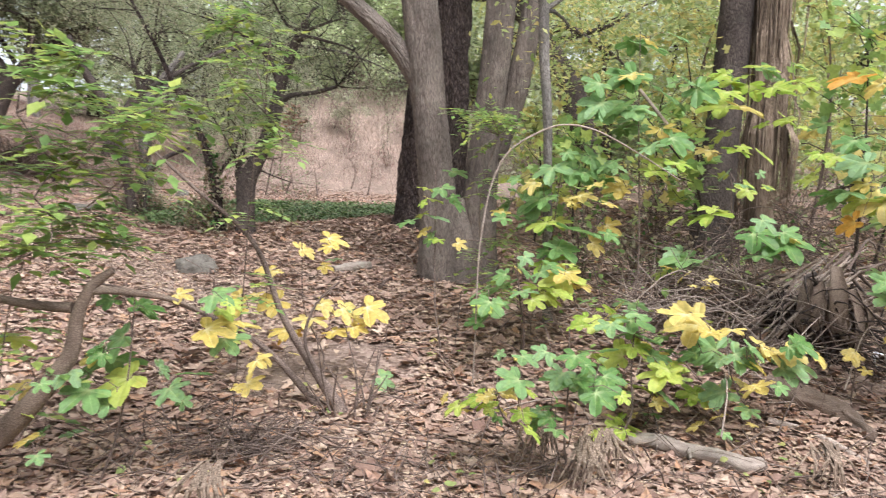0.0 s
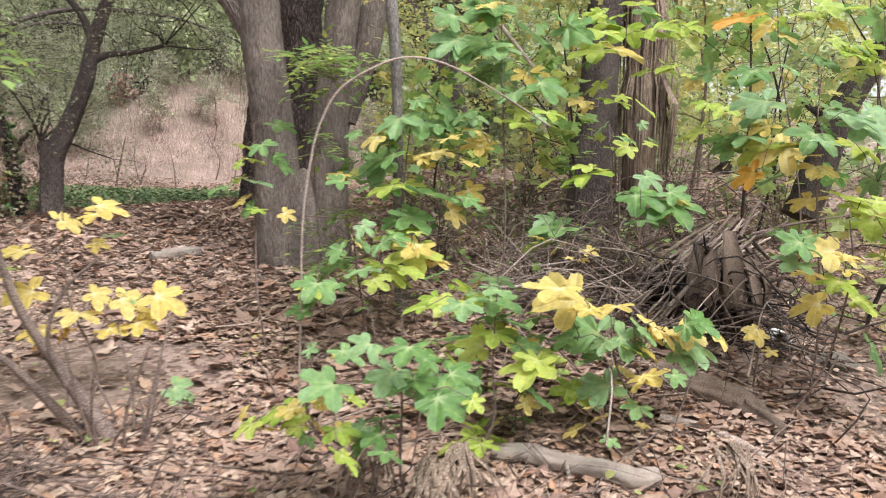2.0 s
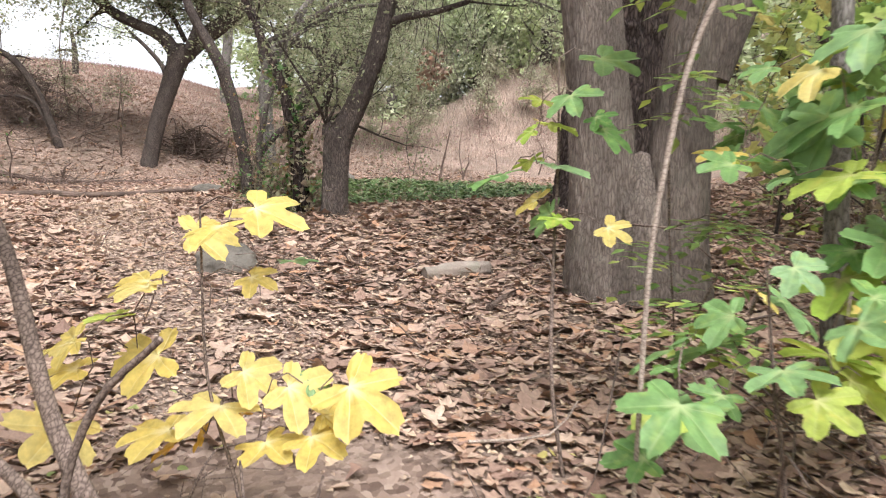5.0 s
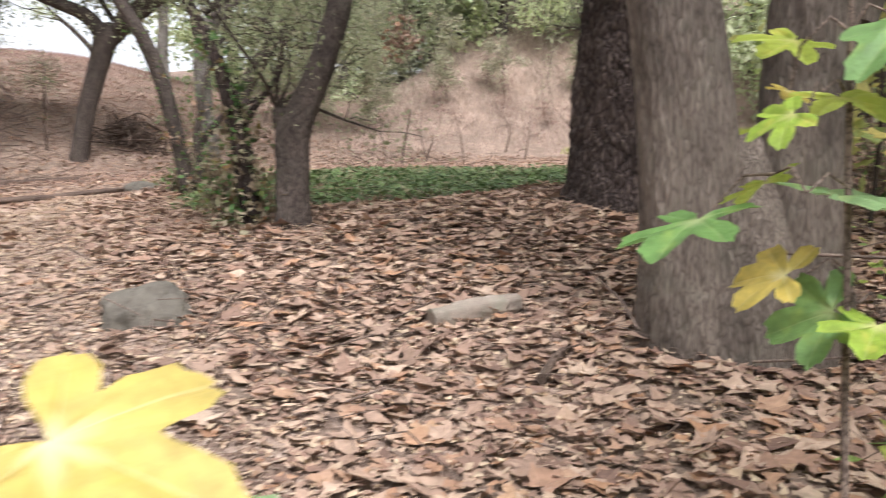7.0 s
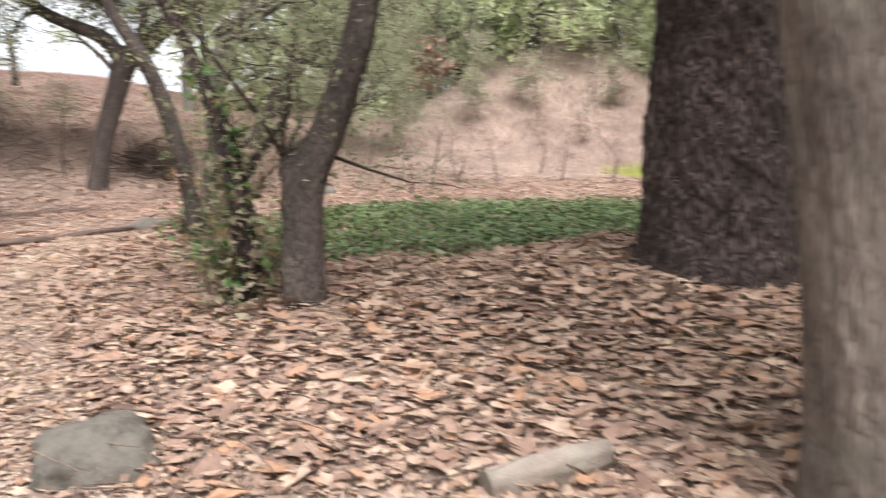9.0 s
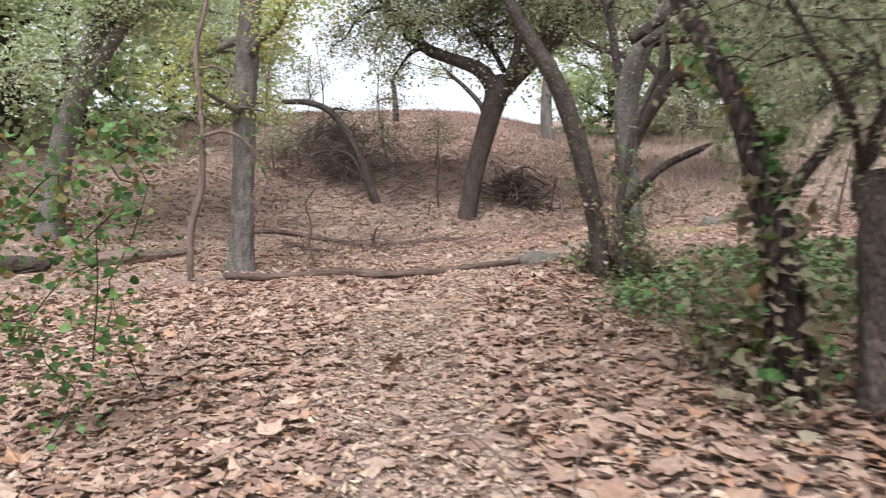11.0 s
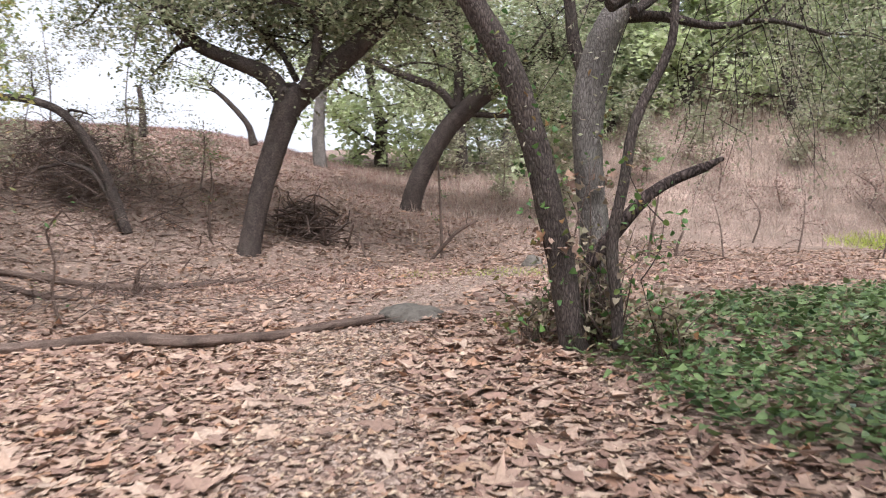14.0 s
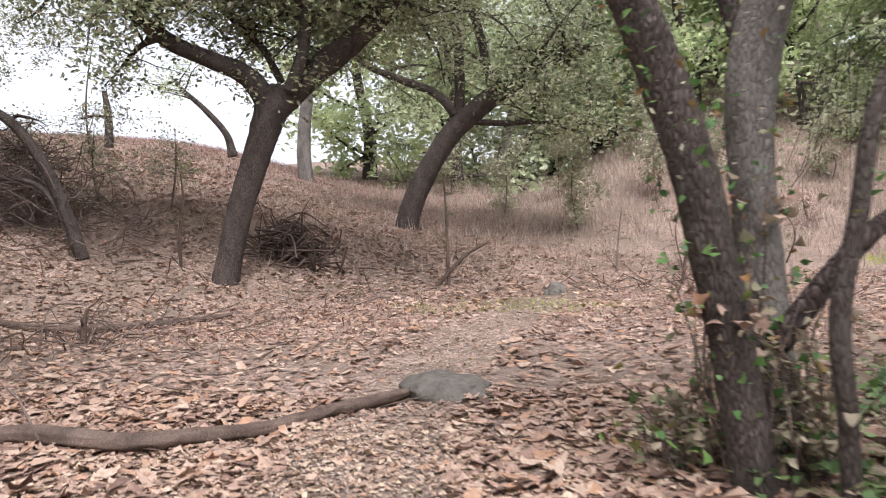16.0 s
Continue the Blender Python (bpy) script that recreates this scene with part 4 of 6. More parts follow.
thicket([(-7.5, 41.5), (-4.8, 42.8), (-2.6, 41.8), (0.4, 43), (2.8, 41.6), (5.2, 42.4), (-6, 45.5), (-1, 46.5), (3.4, 46)], 580, 1.5, WEED, 0.07, 500, "low brown twiggy shrub on the dry bank", "dry_shrub")
thicket([(-5, 33), (-3, 34.5), (-1.2, 33), (-6.8, 35), (0.5, 35), (-4, 37), (-8.5, 33.5)], 600, 1.7, WEED, 0.06, 380, "low brown twiggy shrub on the dry bank", "dry_shrub")
thicket([(-22.6, 27.6), (-24.2, 26.4), (-21.2, 29.6)], 560, 4.4, VINELEAF, 0.09, 2600, "tall grey twiggy shrub behind the brush pile", "dry_shrub")

# ---- fig saplings and shrubs ----
FIGMATS = [FIG_G, FIG_L, FIG_Y, FIG_O]
FIGMESH = {}


def fig_mesh(shape, colour):
    """One blade shape in one colour, shared by many leaves."""
    if (shape, colour) not in FIGMESH:
        g = Geo()
        v, f, vein = FIGS[shape]
        v = v.copy()
        v[:, 1] += 0.25
        g.add(v, f)
        me = g.mesh("leaf", FIGMATS[colour])
        me.attributes.new("vein", "FLOAT", "POINT").data.foreach_set("value", vein)
        FIGMESH[shape, colour] = me
    return FIGMESH[shape, colour]


def fig_sapling(places, seed, label, base=None, more=2.6):
    """Stem from the ground, a stalk to every leaf; leaves hang outwards from the stem."""
    rng = np.random.default_rng(seed)
    leaves = list(places)
    for k in range(int(more * len(places))):
        x, y, z, s, c = places[int(rng.integers(0, len(places)))]
        leaves.append((x + rng.normal(0, 0.13), y + rng.normal(0, 0.16), max(z + rng.normal(0, 0.06), float(ground_at(x, y)) + 0.08), s * rng.uniform(0.45, 0.95), c if rng.uniform() < 0.75 else int(rng.integers(0, 3))))
    pts = np.array([l[:3] for l in leaves])
    mid = pts.mean(0)
    bx, by = base if base else (mid[0] + rng.normal(0, 0.1), mid[1] + rng.normal(0, 0.1))
    bz = float(ground_at(bx, by))
    ob = thing("fig_sapling", (bx, by, bz), label, "sapling", "fig saplings")
    top = pts[:, 2].max()
    stem = np.array([(bx + rng.normal(0, 0.12), by, bz - 0.05, 0.009), (bx * 0.7 + mid[0] * 0.3 + rng.normal(0, 0.1), by * 0.7 + mid[1] * 0.3, bz + 0.35 * (mid[2] - bz), 0.008), (mid[0], mid[1], mid[2] - 0.05, 0.006), (mid[0] + rng.normal(0, 0.05), mid[1], top, 0.004)])
    g = Geo()
    tube(g, stem, 7, 0.08, 0.08, 0, rng)
    part("stem", g, TWIG, ob)
    sp = spline(stem, 0.06)
    stalks = Geo()
    hold = sp[len(sp) // 6:, :3]
    leaves.sort(key=lambda l: min(np.linalg.norm(sp[:, :3] - np.array(l[:3]), axis=1)))
    for x, y, z, size, colour in leaves:
        p = np.array([x, y, z])
        s = hold[np.argmin(np.linalg.norm(hold - p, axis=1))]
        out = p - s[:3]
        out[2] = 0
        n = np.linalg.norm(out)
        out = out / n if n > 0.03 else np.array([math.cos(seed), math.sin(seed), 0])
        a = rng.normal(0, 0.5)
        out = np.array([out[0] * math.cos(a) - out[1] * math.sin(a), out[0] * math.sin(a) + out[1] * math.cos(a), rng.uniform(-0.6, 0.0) if 0 < colour < 3 else rng.uniform(-0.8, -0.1)])
        out /= np.linalg.norm(out)
        up = np.array([rng.normal(0, 0.3), -0.45 + rng.normal(0, 0.3), 1.0])
        side = np.cross(out, up)
        side /= np.linalg.norm(side)
        nor = np.cross(side, out)
        o = p - out * size * 0.3
        tube(stalks, [(*s[:3], 0.0034), (*(0.5 * s[:3] + 0.5 * o + np.array([0, 0, 0.03])), 0.0027), (*o, 0.0022)], 5, 0.08, closed=False)
        hold = np.vstack([hold, o])
        leaf = new("leaf", fig_mesh(int(rng.integers(0, len(FIGS))), colour))
        leaf.parent = ob
        leaf.matrix_parent_inverse = ob.matrix_basis.inverted()
        m = Matrix((side, out, nor)).transposed().to_4x4()
        leaf.matrix_basis = Matrix.Translation(o) @ m @ Matrix.Diagonal((size, size, size, 1))
    part("stalk", stalks, TWIG, ob, "", "stuff")
    return ob


fig_sapling([(-0.33, 7.86, 1.0, 0.25, 0), (-0.08, 7.83, 1.05, 0.28, 0), (-0.17, 7.88, 0.9, 0.19, 2), (-0.1, 7.83, 0.84, 0.2, 0), (-0.04, 7.76, 0.83, 0.17, 1), (-0.02, 7.76, 1.33, 0.22, 0), (-0.09, 7.82, 1.22, 0.18, 1), (-0.16, 7.9, 1.33, 0.16, 1), (-0.2, 7.9, 1.07, 0.15, 1), (0.12, 7.85, 1.2, 0.22, 0), (0.16, 7.75, 0.8, 0.16, 2), (0.1, 7.9, 1.5, 0.26, 0)], 1, "fig sapling with green and yellow lobed leaves before the sycamore", (0.06, 7.72), 0.3)
fig_sapling([(0.99, 7.81, 1.40, 0.40, 0), (0.78, 8.10, 1.31, 0.33, 0), (0.97, 7.56, 1.03, 0.34, 1), (0.94, 7.77, 1.21, 0.40, 0), (1.27, 7.50, 0.97, 0.47, 0), (1.12, 7.50, 0.79, 0.38, 0), (0.76, 7.70, 1.07, 0.26, 0), (1.32, 7.57, 1.30, 0.26, 2), (1.22, 7.67, 1.28, 0.22, 2), (1.63, 7.93, 0.95, 0.28, 2), (1.25, 7.73, 1.53, 0.40, 0), (1.43, 7.71, 1.67, 0.35, 0), (1.14, 7.48, 0.53, 0.47, 1), (1.29, 7.57, 0.48, 0.26, 2)], 2, "tall fig sapling with broad green lobed leaves")
fig_sapling([(0.90, 7.25, 0.44, 0.33, 1), (0.58, 7.44, 0.42, 0.38, 0), (0.45, 7.04, 0.26, 0.31, 0), (0.73, 7.17, 0.62, 0.24, 0), (0.96, 7.03, 0.67, 0.24, 0), (0.72, 7.03, 0.43, 0.24, 0), (0.35, 6.99, 0.23, 0.19, 0)], 3, "low fig sapling with green leaves among dry litter")
fig_sapling([(0.74, 5.13, 0.10, 0.27, 0), (0.91, 5.09, 0.11, 0.30, 0), (0.80, 4.92, 0.31, 0.22, 0), (0.98, 5.11, 0.31, 0.23, 0), (0.63, 5.03, 0.31, 0.17, 0), (0.97, 5.00, 0.02, 0.15, 0), (0.73, 5.22, -0.09, 0.19, 0)], 4, "low fig sapling with large green lobed leaves")
fig_sapling([(0.41, 5.40, -0.06, 0.19, 2), (0.24, 5.41, -0.10, 0.25, 1), (0.39, 5.47, -0.17, 0.17, 2), (0.51, 5.12, -0.11, 0.18, 1), (0.54, 5.38, 0.20, 0.19, 0), (0.15, 5.50, -0.21, 0.11, 2), (0.46, 5.30, 0.04, 0.13, 2)], 5, "small fig sapling turning yellow above dead fronds")
fig_sapling([(1.35, 6.08, 0.39, 0.36, 1), (1.15, 5.74, 0.39, 0.24, 1), (1.41, 5.79, 0.45, 0.19, 0), (1.52, 5.91, 0.25, 0.23, 0), (1.38, 6.06, 0.08, 0.27, 1), (1.58, 5.65, 0.04, 0.34, 1), (1.67, 5.86, -0.18, 0.26, 0), (1.63, 5.95, 0.10, 0.20, 2), (1.38, 5.84, -0.40, 0.29, 1), (1.50, 5.94, -0.13, 0.26, 1), (1.61, 5.97, -0.35, 0.17, 0)], 6, "fig sapling with lime and green leaves over twigs")
fig_sapling([(1.87, 5.86, 0.39, 0.35, 2), (1.87, 5.95, 0.27, 0.26, 0), (2.03, 5.88, 0.18, 0.36, 0), (1.92, 5.97, 0.09, 0.27, 0), (2.12, 5.90, -0.15, 0.33, 0), (1.95, 6.02, -0.20, 0.24, 1), (2.40, 5.85, 0.21, 0.30, 2), (2.33, 5.82, 0.10, 0.20, 2), (2.64, 5.88, 0.10, 0.34, 0), (2.57, 5.65, 0.28, 0.25, 0), (2.26, 5.63, -0.04, 0.25, 2), (2.21, 5.62, -0.20, 0.19, 0), (2.10, 5.81, -0.30, 0.16, 2), (2.17, 5.79, 0.16, 0.26, 0)], 7, "spreading fig sapling with green and yellow leaves")
fig_sapling([(2.34, 7.52, 0.72, 0.44, 0), (2.29, 7.79, 0.56, 0.33, 1), (2.27, 7.30, 0.59, 0.17, 2), (2.55, 7.49, 1.15, 0.40, 1), (2.88, 7.23, 0.98, 0.43, 0), (3.13, 7.17, 0.92, 0.47, 0), (3.01, 7.30, 0.82, 0.26, 0), (3.16, 7.24, 0.97, 0.22, 2), (2.80, 7.41, 1.45, 0.22, 0)], 8, "fig sapling with pale green leaves before the dark trunk")
fig_sapling([(3.18, 6.34, 1.37, 0.37, 0), (3.45, 6.27, 1.32, 0.36, 2), (3.30, 6.27, 1.41, 0.29, 0), (3.47, 5.98, 1.39, 0.31, 0), (3.24, 6.27, 1.15, 0.26, 3), (3.59, 6.43, 1.16, 0.34, 0), (3.27, 6.23, 1.62, 0.36, 0), (3.12, 6.07, 1.74, 0.28, 0), (3.76, 6.06, 1.53, 0.39, 0), (4.16, 6.33, 1.32, 0.38, 0), (4.16, 6.29, 1.13, 0.30, 0), (3.81, 6.13, 1.01, 0.33, 1)], 9, "tall fig sapling with green leaves and yellow patches")
fig_sapling([(4.03, 6.10, 0.84, 0.36, 1), (3.55, 5.86, 0.67, 0.31, 2), (3.32, 5.87, 0.60, 0.27, 0), (3.38, 5.86, 0.76, 0.24, 0), (3.61, 6.06, 0.31, 0.32, 2), (3.69, 5.77, 0.39, 0.27, 1), (3.98, 5.98, 0.02, 0.29, 0), (3.22, 6.08, 0.12, 0.18, 2), (4.04, 5.83, 0.56, 0.31, 0), (4.13, 5.87, 0.84, 0.31, 2)], 10, "fig sapling turning yellow beside the uprooted stump")
fig_sapling([(1.72, 7.62, 2.16, 0.48, 0), (1.84, 7.89, 2.03, 0.41, 0), (1.98, 7.76, 1.81, 0.32, 0), (2.20, 7.63, 1.87, 0.40, 0), (2.23, 8.12, 2.37, 0.52, 0), (2.50, 7.86, 2.38, 0.37, 0), (1.80, 7.78, 2.49, 0.45, 0), (1.59, 7.60, 1.62, 0.31, 0), (2.01, 7.58, 1.55, 0.27, 1), (2.20, 7.47, 1.63, 0.26, 1), (1.72, 7.73, 1.37, 0.27, 2), (1.46, 7.67, 2.38, 0.30, 0), (2.04, 8.20, 2.86, 0.43, 0)], 11, "tall thin fig sapling with bluish green leaves high up")
fig_sapling([(4.03, 7.84, 2.53, 0.48, 3), (3.78, 8.09, 2.04, 0.30, 2), (4.93, 7.83, 2.65, 0.39, 1), (5.30, 7.72, 2.55, 0.44, 0), (4.76, 8.06, 2.66, 0.40, 1), (3.51, 8.04, 2.13, 0.29, 1), (4.78, 7.45, 2.23, 0.37, 1), (4.72, 7.73, 2.18, 0.38, 0), (5.20, 7.70, 2.15, 0.39, 1), (3.78, 7.62, 1.74, 0.28, 1), (3.58, 7.63, 1.55, 0.28, 1), (4.47, 7.94, 2.45, 0.34, 0)], 12, "tall fig sapling with one orange leaf at its top")
fig_sapling([(2.87, 8.15, 2.26, 0.44, 1), (3.21, 8.35, 2.49, 0.45, 1), (3.34, 8.04, 2.41, 0.34, 1), (3.43, 8.50, 2.71, 0.31, 0), (3.72, 8.28, 2.53, 0.30, 1), (2.83, 8.23, 2.57, 0.29, 1), (2.97, 7.98, 1.80, 0.29, 1), (3.01, 7.80, 1.40, 0.23, 1), (2.97, 8.39, 2.00, 0.30, 1), (2.68, 8.04, 1.80, 0.24, 2)], 13, "fig sapling with lime leaves climbing before the dark trunk")
fig_sapling([(-1.25, 7.0, 0.76, 0.23, 2), (-1.0, 6.98, 0.86, 0.27, 2), (-1.48, 7.0, 0.56, 0.24, 2), (-1.06, 7.05, 0.61, 0.17, 2), (-1.6, 7.0, 0.44, 0.2, 1), (-1.8, 7.0, 0.33, 0.2, 2), (-1.8, 7.0, 0.22, 0.26, 2), (-1.48, 7.05, 0.28, 0.32, 2), (-1.06, 7.0, 0.27, 0.23, 2), (-0.88, 7.0, 0.23, 0.27, 2), (-0.65, 7.0, 0.25, 0.32, 2), (-1.15, 6.95, 0.15, 0.3, 2), (-1.37, 6.95, 0.04, 0.3, 2), (-0.95, 6.95, 0.04, 0.23, 2), (-0.77, 6.95, 0.08, 0.25, 2), (-1.82, 6.95, 0.0, 0.32, 2), (-1.4, 7.05, -0.05, 0.15, 3), (-0.5, 6.77, -0.33, 0.25, 0)], 14, "fig sapling with bright yellow leaves spread flat", (-1.1, 6.85), 0.5)
fig_sapling([(-2.11, 5.19, 0.30, 0.29, 0), (-2.17, 5.20, 0.15, 0.40, 0), (-2.12, 5.05, -0.00, 0.31, 0), (-2.02, 5.29, 0.49, 0.29, 0), (-1.43, 4.94, 0.63, 0.24, 0), (-1.76, 5.09, -0.00, 0.25, 0), (-2.29, 4.83, 0.16, 0.20, 0), (-1.25, 5.05, 0.06, 0.21, 2), (-1.18, 4.98, 0.22, 0.17, 2), (-1.47, 4.94, 0.42, 0.27, 2), (-2.75, 5.27, -0.04, 0.22, 2), (-2.68, 5.01, 0.32, 0.21, 1), (-2.51, 4.93, -0.26, 0.20, 0)], 15, "low fig sapling with dark green leaves by dead wood")


def stems(name, label, paths, mat, category="shrub", seed=0):
    """Bare crooked stems from one foot."""
    ob = thing(name, paths[0][0][:3], label, category)
    rng = np.random.default_rng(seed)
    for p in paths:
        g = Geo()
        tube(g, p, 10, 0.06, 0.08, 0.02, rng)
        part("stem", g, mat, ob)
    return ob


stems("bare_shrub", "bare brown stems rising from a dark rotten stump", [[(-0.68, 6.23, -0.74, 0.077), (-0.81, 6.26, -0.45, 0.054), (-1, 6.29, -0.17, 0.038), (-1.28, 6.32, 0.28, 0.027), (-1.53, 6.37, 0.86, 0.02), (-2.04, 6.42, 1.3, 0.014), (-2.36, 6.44, 1.58, 0.009)], [(-0.77, 6.34, -0.69, 0.055), (-1.01, 6.36, -0.44, 0.032), (-1.39, 6.4, -0.04, 0.023), (-1.76, 6.43, 0.18, 0.018), (-2.32, 6.45, 0.39, 0.014), (-3.06, 6.48, 0.53, 0.009)], [(-0.97, 6.09, -0.12, 0.018), (-1.07, 6.11, 0.14, 0.013), (-0.99, 6.13, 0.41, 0.011), (-0.81, 6.14, 0.59, 0.009)]] + [
    [(-0.72 + 0.09 * math.cos(2.4 * k), 6.24 + 0.07 * math.sin(2.4 * k), -0.74, 0.014), (-0.74 + 0.2 * math.cos(2.4 * k), 6.22 + 0.16 * math.sin(2.4 * k), -0.5 + 0.02 * k, 0.009), (-0.76 + 0.34 * math.cos(2.4 * k + 0.4), 6.2 + 0.28 * math.sin(2.4 * k + 0.3), -0.38 + 0.05 * k, 0.004)] for k in range(14)], TWIG)
stems("dead_tree", "weathered bent dead trunk with broken side branches", [[(-2.82, 4.81, -0.34, 0.079), (-2.62, 4.82, -0.16, 0.068), (-2.42, 4.84, 0.07, 0.058), (-2.27, 4.85, 0.28, 0.048), (-2.24, 4.87, 0.5, 0.041), (-2.15, 4.88, 0.69, 0.034), (-2.03, 4.89, 0.78, 0.021)], [(-2.27, 4.87, 0.55, 0.034), (-2.51, 4.88, 0.56, 0.027), (-2.78, 4.89, 0.6, 0.024)], [(-2.2, 4.88, 0.64, 0.027), (-2.06, 4.88, 0.66, 0.024), (-1.69, 4.87, 0.62, 0.017), (-1.48, 4.86, 0.54, 0.01)]], DEADWOOD, "dead wood")
stems("arching_vine", "pale woody vine arching before the sycamore trunks", [[(0.29, 6.88, -0.5, 0.0079), (0.3, 6.88, 0.1, 0.0079), (0.31, 6.89, 0.74, 0.0079), (0.35, 6.91, 1.11, 0.0086), (0.41, 6.93, 1.4, 0.0086), (0.53, 6.93, 1.65, 0.0086), (0.72, 6.91, 1.8, 0.0086), (0.99, 6.89, 1.91, 0.0079), (1.27, 6.84, 1.87, 0.0079), (1.6, 6.78, 1.7, 0.0065), (1.98, 6.7, 1.46, 0.0050)]], PALETWIG, "vine")
stems("arching_vine", "pale woody vine hanging in the thicket", [[(1.82, 8.1, 2.57, 0.018), (2.06, 8.03, 2.27, 0.018), (2.3, 7.96, 1.97, 0.015)]], PALETWIG, "vine")


def wired(points, foot):
    """Pairs (from, to): every point hangs on the nearest one that is closer to the foot."""
    ps = [np.array(foot, float)] + sorted((np.array(p, float) for p in points), key=lambda p: np.linalg.norm(p - np.array(foot)))
    out = []
    for i in range(1, len(ps)):
        j = min(range(i), key=lambda k: np.linalg.norm(ps[k] - ps[i]) + 0.35 * np.linalg.norm(ps[k] - ps[0]))
        out.append((ps[j], ps[i]))
    return out


def ash_shrub(sprays, seed, label, mat, scale=0.1, foot=None):
    """Shrub with feathered leaves: leaflets in pairs along a rib."""
    rng = np.random.default_rng(seed)
    pts = np.array(sprays)
    mid = pts.mean(0)
    bx, by = foot or (mid[0], mid[1] + 0.15)
    bz = float(ground_at(bx, by))
    ob = thing("ash_shrub", (bx, by, bz), label, "shrub")
    wood, fol = Geo(), Geo()
    for q, p in wired(pts, (bx, by, bz)):
        m = 0.5 * q + 0.5 * p + rng.normal(0, 0.04, 3)
        tube(wood, [(*q, 0.006), (*m, 0.005), (*p, 0.0035)], 5, 0.1, 0, 0, rng, False)
        for _ in range(11):
            d = rng.normal(0, 1, 3) * np.array([1, 1, 0.3])
            d /= np.linalg.norm(d)
            ln = scale * rng.uniform(2.6, 3.8)
            shift = (q - p) * rng.uniform(0, 0.6)
            rib = np.array([p + shift + d * ln * t + np.array([0, 0, -0.25 * ln * t * t]) for t in np.linspace(0, 1, 6)])
            tube(wood, [(*r, 0.0018) for r in rib], 3, 0.1, closed=False)
            side = np.cross(d, (0, 0, 1))
            side /= np.linalg.norm(side) + 1e-9
            for k in range(1, 6):
                for sgn in ((-1, 1) if k < 5 else (0,)):
                    y = d * 0.55 + side * sgn + np.array([0, 0, rng.uniform(-0.35, 0.1)])
                    y /= np.linalg.norm(y)
                    x = np.cross(y, (0.1, 0.0, 1))
                    x /= np.linalg.norm(x)
                    z = np.cross(x, y)
                    v, f = LANCE[0]
                    s = scale * rng.uniform(0.8, 1.2)
                    fol.add(rib[k] + s * (v[:, :1] * 2.3 * x + v[:, 1:2] * y + v[:, 2:] * z), f)
    part("stem", wood, TWIG, ob, "", "stuff")
    part("leaflet", fol, mat, ob, "", "stuff")


ash_shrub([(-2.76, 5.42, 2.27), (-2.34, 4.99, 1.9), (-2.24, 5.41, 1.85), (-1.65, 4.57, 1.74), (-2.4, 5.04, 1.38), (-2.46, 4.81, 1.21), (-2.34, 5.2, 1.14), (-2.26, 4.6, 0.96), (-2.18, 5.25, 0.96), (-2.64, 4.94, 0.82), (-1.78, 5.35, 1.96), (-2.63, 4.95, 1.71), (-2.14, 4.93, 2.09), (-1.98, 5.2, 1.44), (-2.91, 5.4, 1.42), (-2.07, 4.83, 1.59)], 41, "leafy shrub with pale green feathered leaves at the trail", ASHLEAF, 0.115, (-2.6, 4.6))
ash_shrub([(-1.71, 6.53, 2.62), (-1.33, 6.02, 2.44), (-1.76, 6.55, 2.49), (-1.32, 5.46, 1.5), (-1.38, 6.08, 1.86), (-1.2, 5.8, 1.64), (-1.58, 6.37, 2.67), (-1.56, 5.62, 2.16)], 42, "thin shrub with yellow-green feathered leaves", ASHLEAF, 0.09, (-1.6, 6.0))
ash_shrub([(0.1, 8.64, 2.19), (0.31, 8.05, 2.03), (0.6, 8.6, 2.13), (0.4, 7.5, 2.07), (0.77, 8.1, 2.16), (0.53, 7.83, 1.88), (0.41, 8.3, 0.78), (0.58, 7.48, 0.72), (0.7, 8.34, 0.83)], 43, "feathered green seedling leaves against the sycamore trunk", ASHLEAF, 0.085)


def bramble(tips, seed, label, foot, mat, size):
    rng = np.random.default_rng(seed)
    bx, by = foot
    bz = float(ground_at(bx, by))
    ob = thing("bramble", (bx, by, bz), label, "shrub")
    wood, fol = Geo(), Geo()
    for q, p in wired(tips, (bx, by, bz)):
        m = 0.5 * q + 0.5 * p + rng.normal(0, 0.05, 3)
        cane = [(*q, 0.005), (*m, 0.004), (*p, 0.0025)]
        tube(wood, cane, 5, 0.1, 0, 0, rng, False)
        s = spline(cane, 0.05)
        c = s[len(s) // 3:, :3]
        n = 40
        c = c[rng.integers(0, len(c), n)] + rng.normal(0, 0.1, (n, 3))
        scatter(fol, ROUND, c, rng.uniform(0.5, 1.2, n) * size, 0.8, rng, 0.3)
    part("cane", wood, DARKTWIG, ob, "", "stuff")
    part("leaf", fol, mat, ob, "", "stuff")


bramble([(-7.78, 10.91, 1.85), (-7.27, 10.9, 1.81), (-7.49, 11.21, 1.9), (-6.67, 10.96, 1.7), (-7.41, 10.87, 1.62), (-7.07, 10.93, 1.6), (-7.28, 11.2, 1.65), (-7.08, 10.69, 1.42), (-7.53, 11.04, 1.44), (-7.44, 10.76, 1.25), (-7.25, 11.32, 1.34), (-6.88, 11.2, 1.22), (-7.12, 10.92, 0.91), (-7.38, 11.08, 0.76), (-7.38, 11.28, 0.42), (-7.24, 10.75, 1.08), (-7.39, 11.28, 1.46), (-7.09, 11.51, 1.55)], 44, "bramble with dark green leaves close beside the trail", (-7.3, 11.0), BRAMBLE, 0.066)
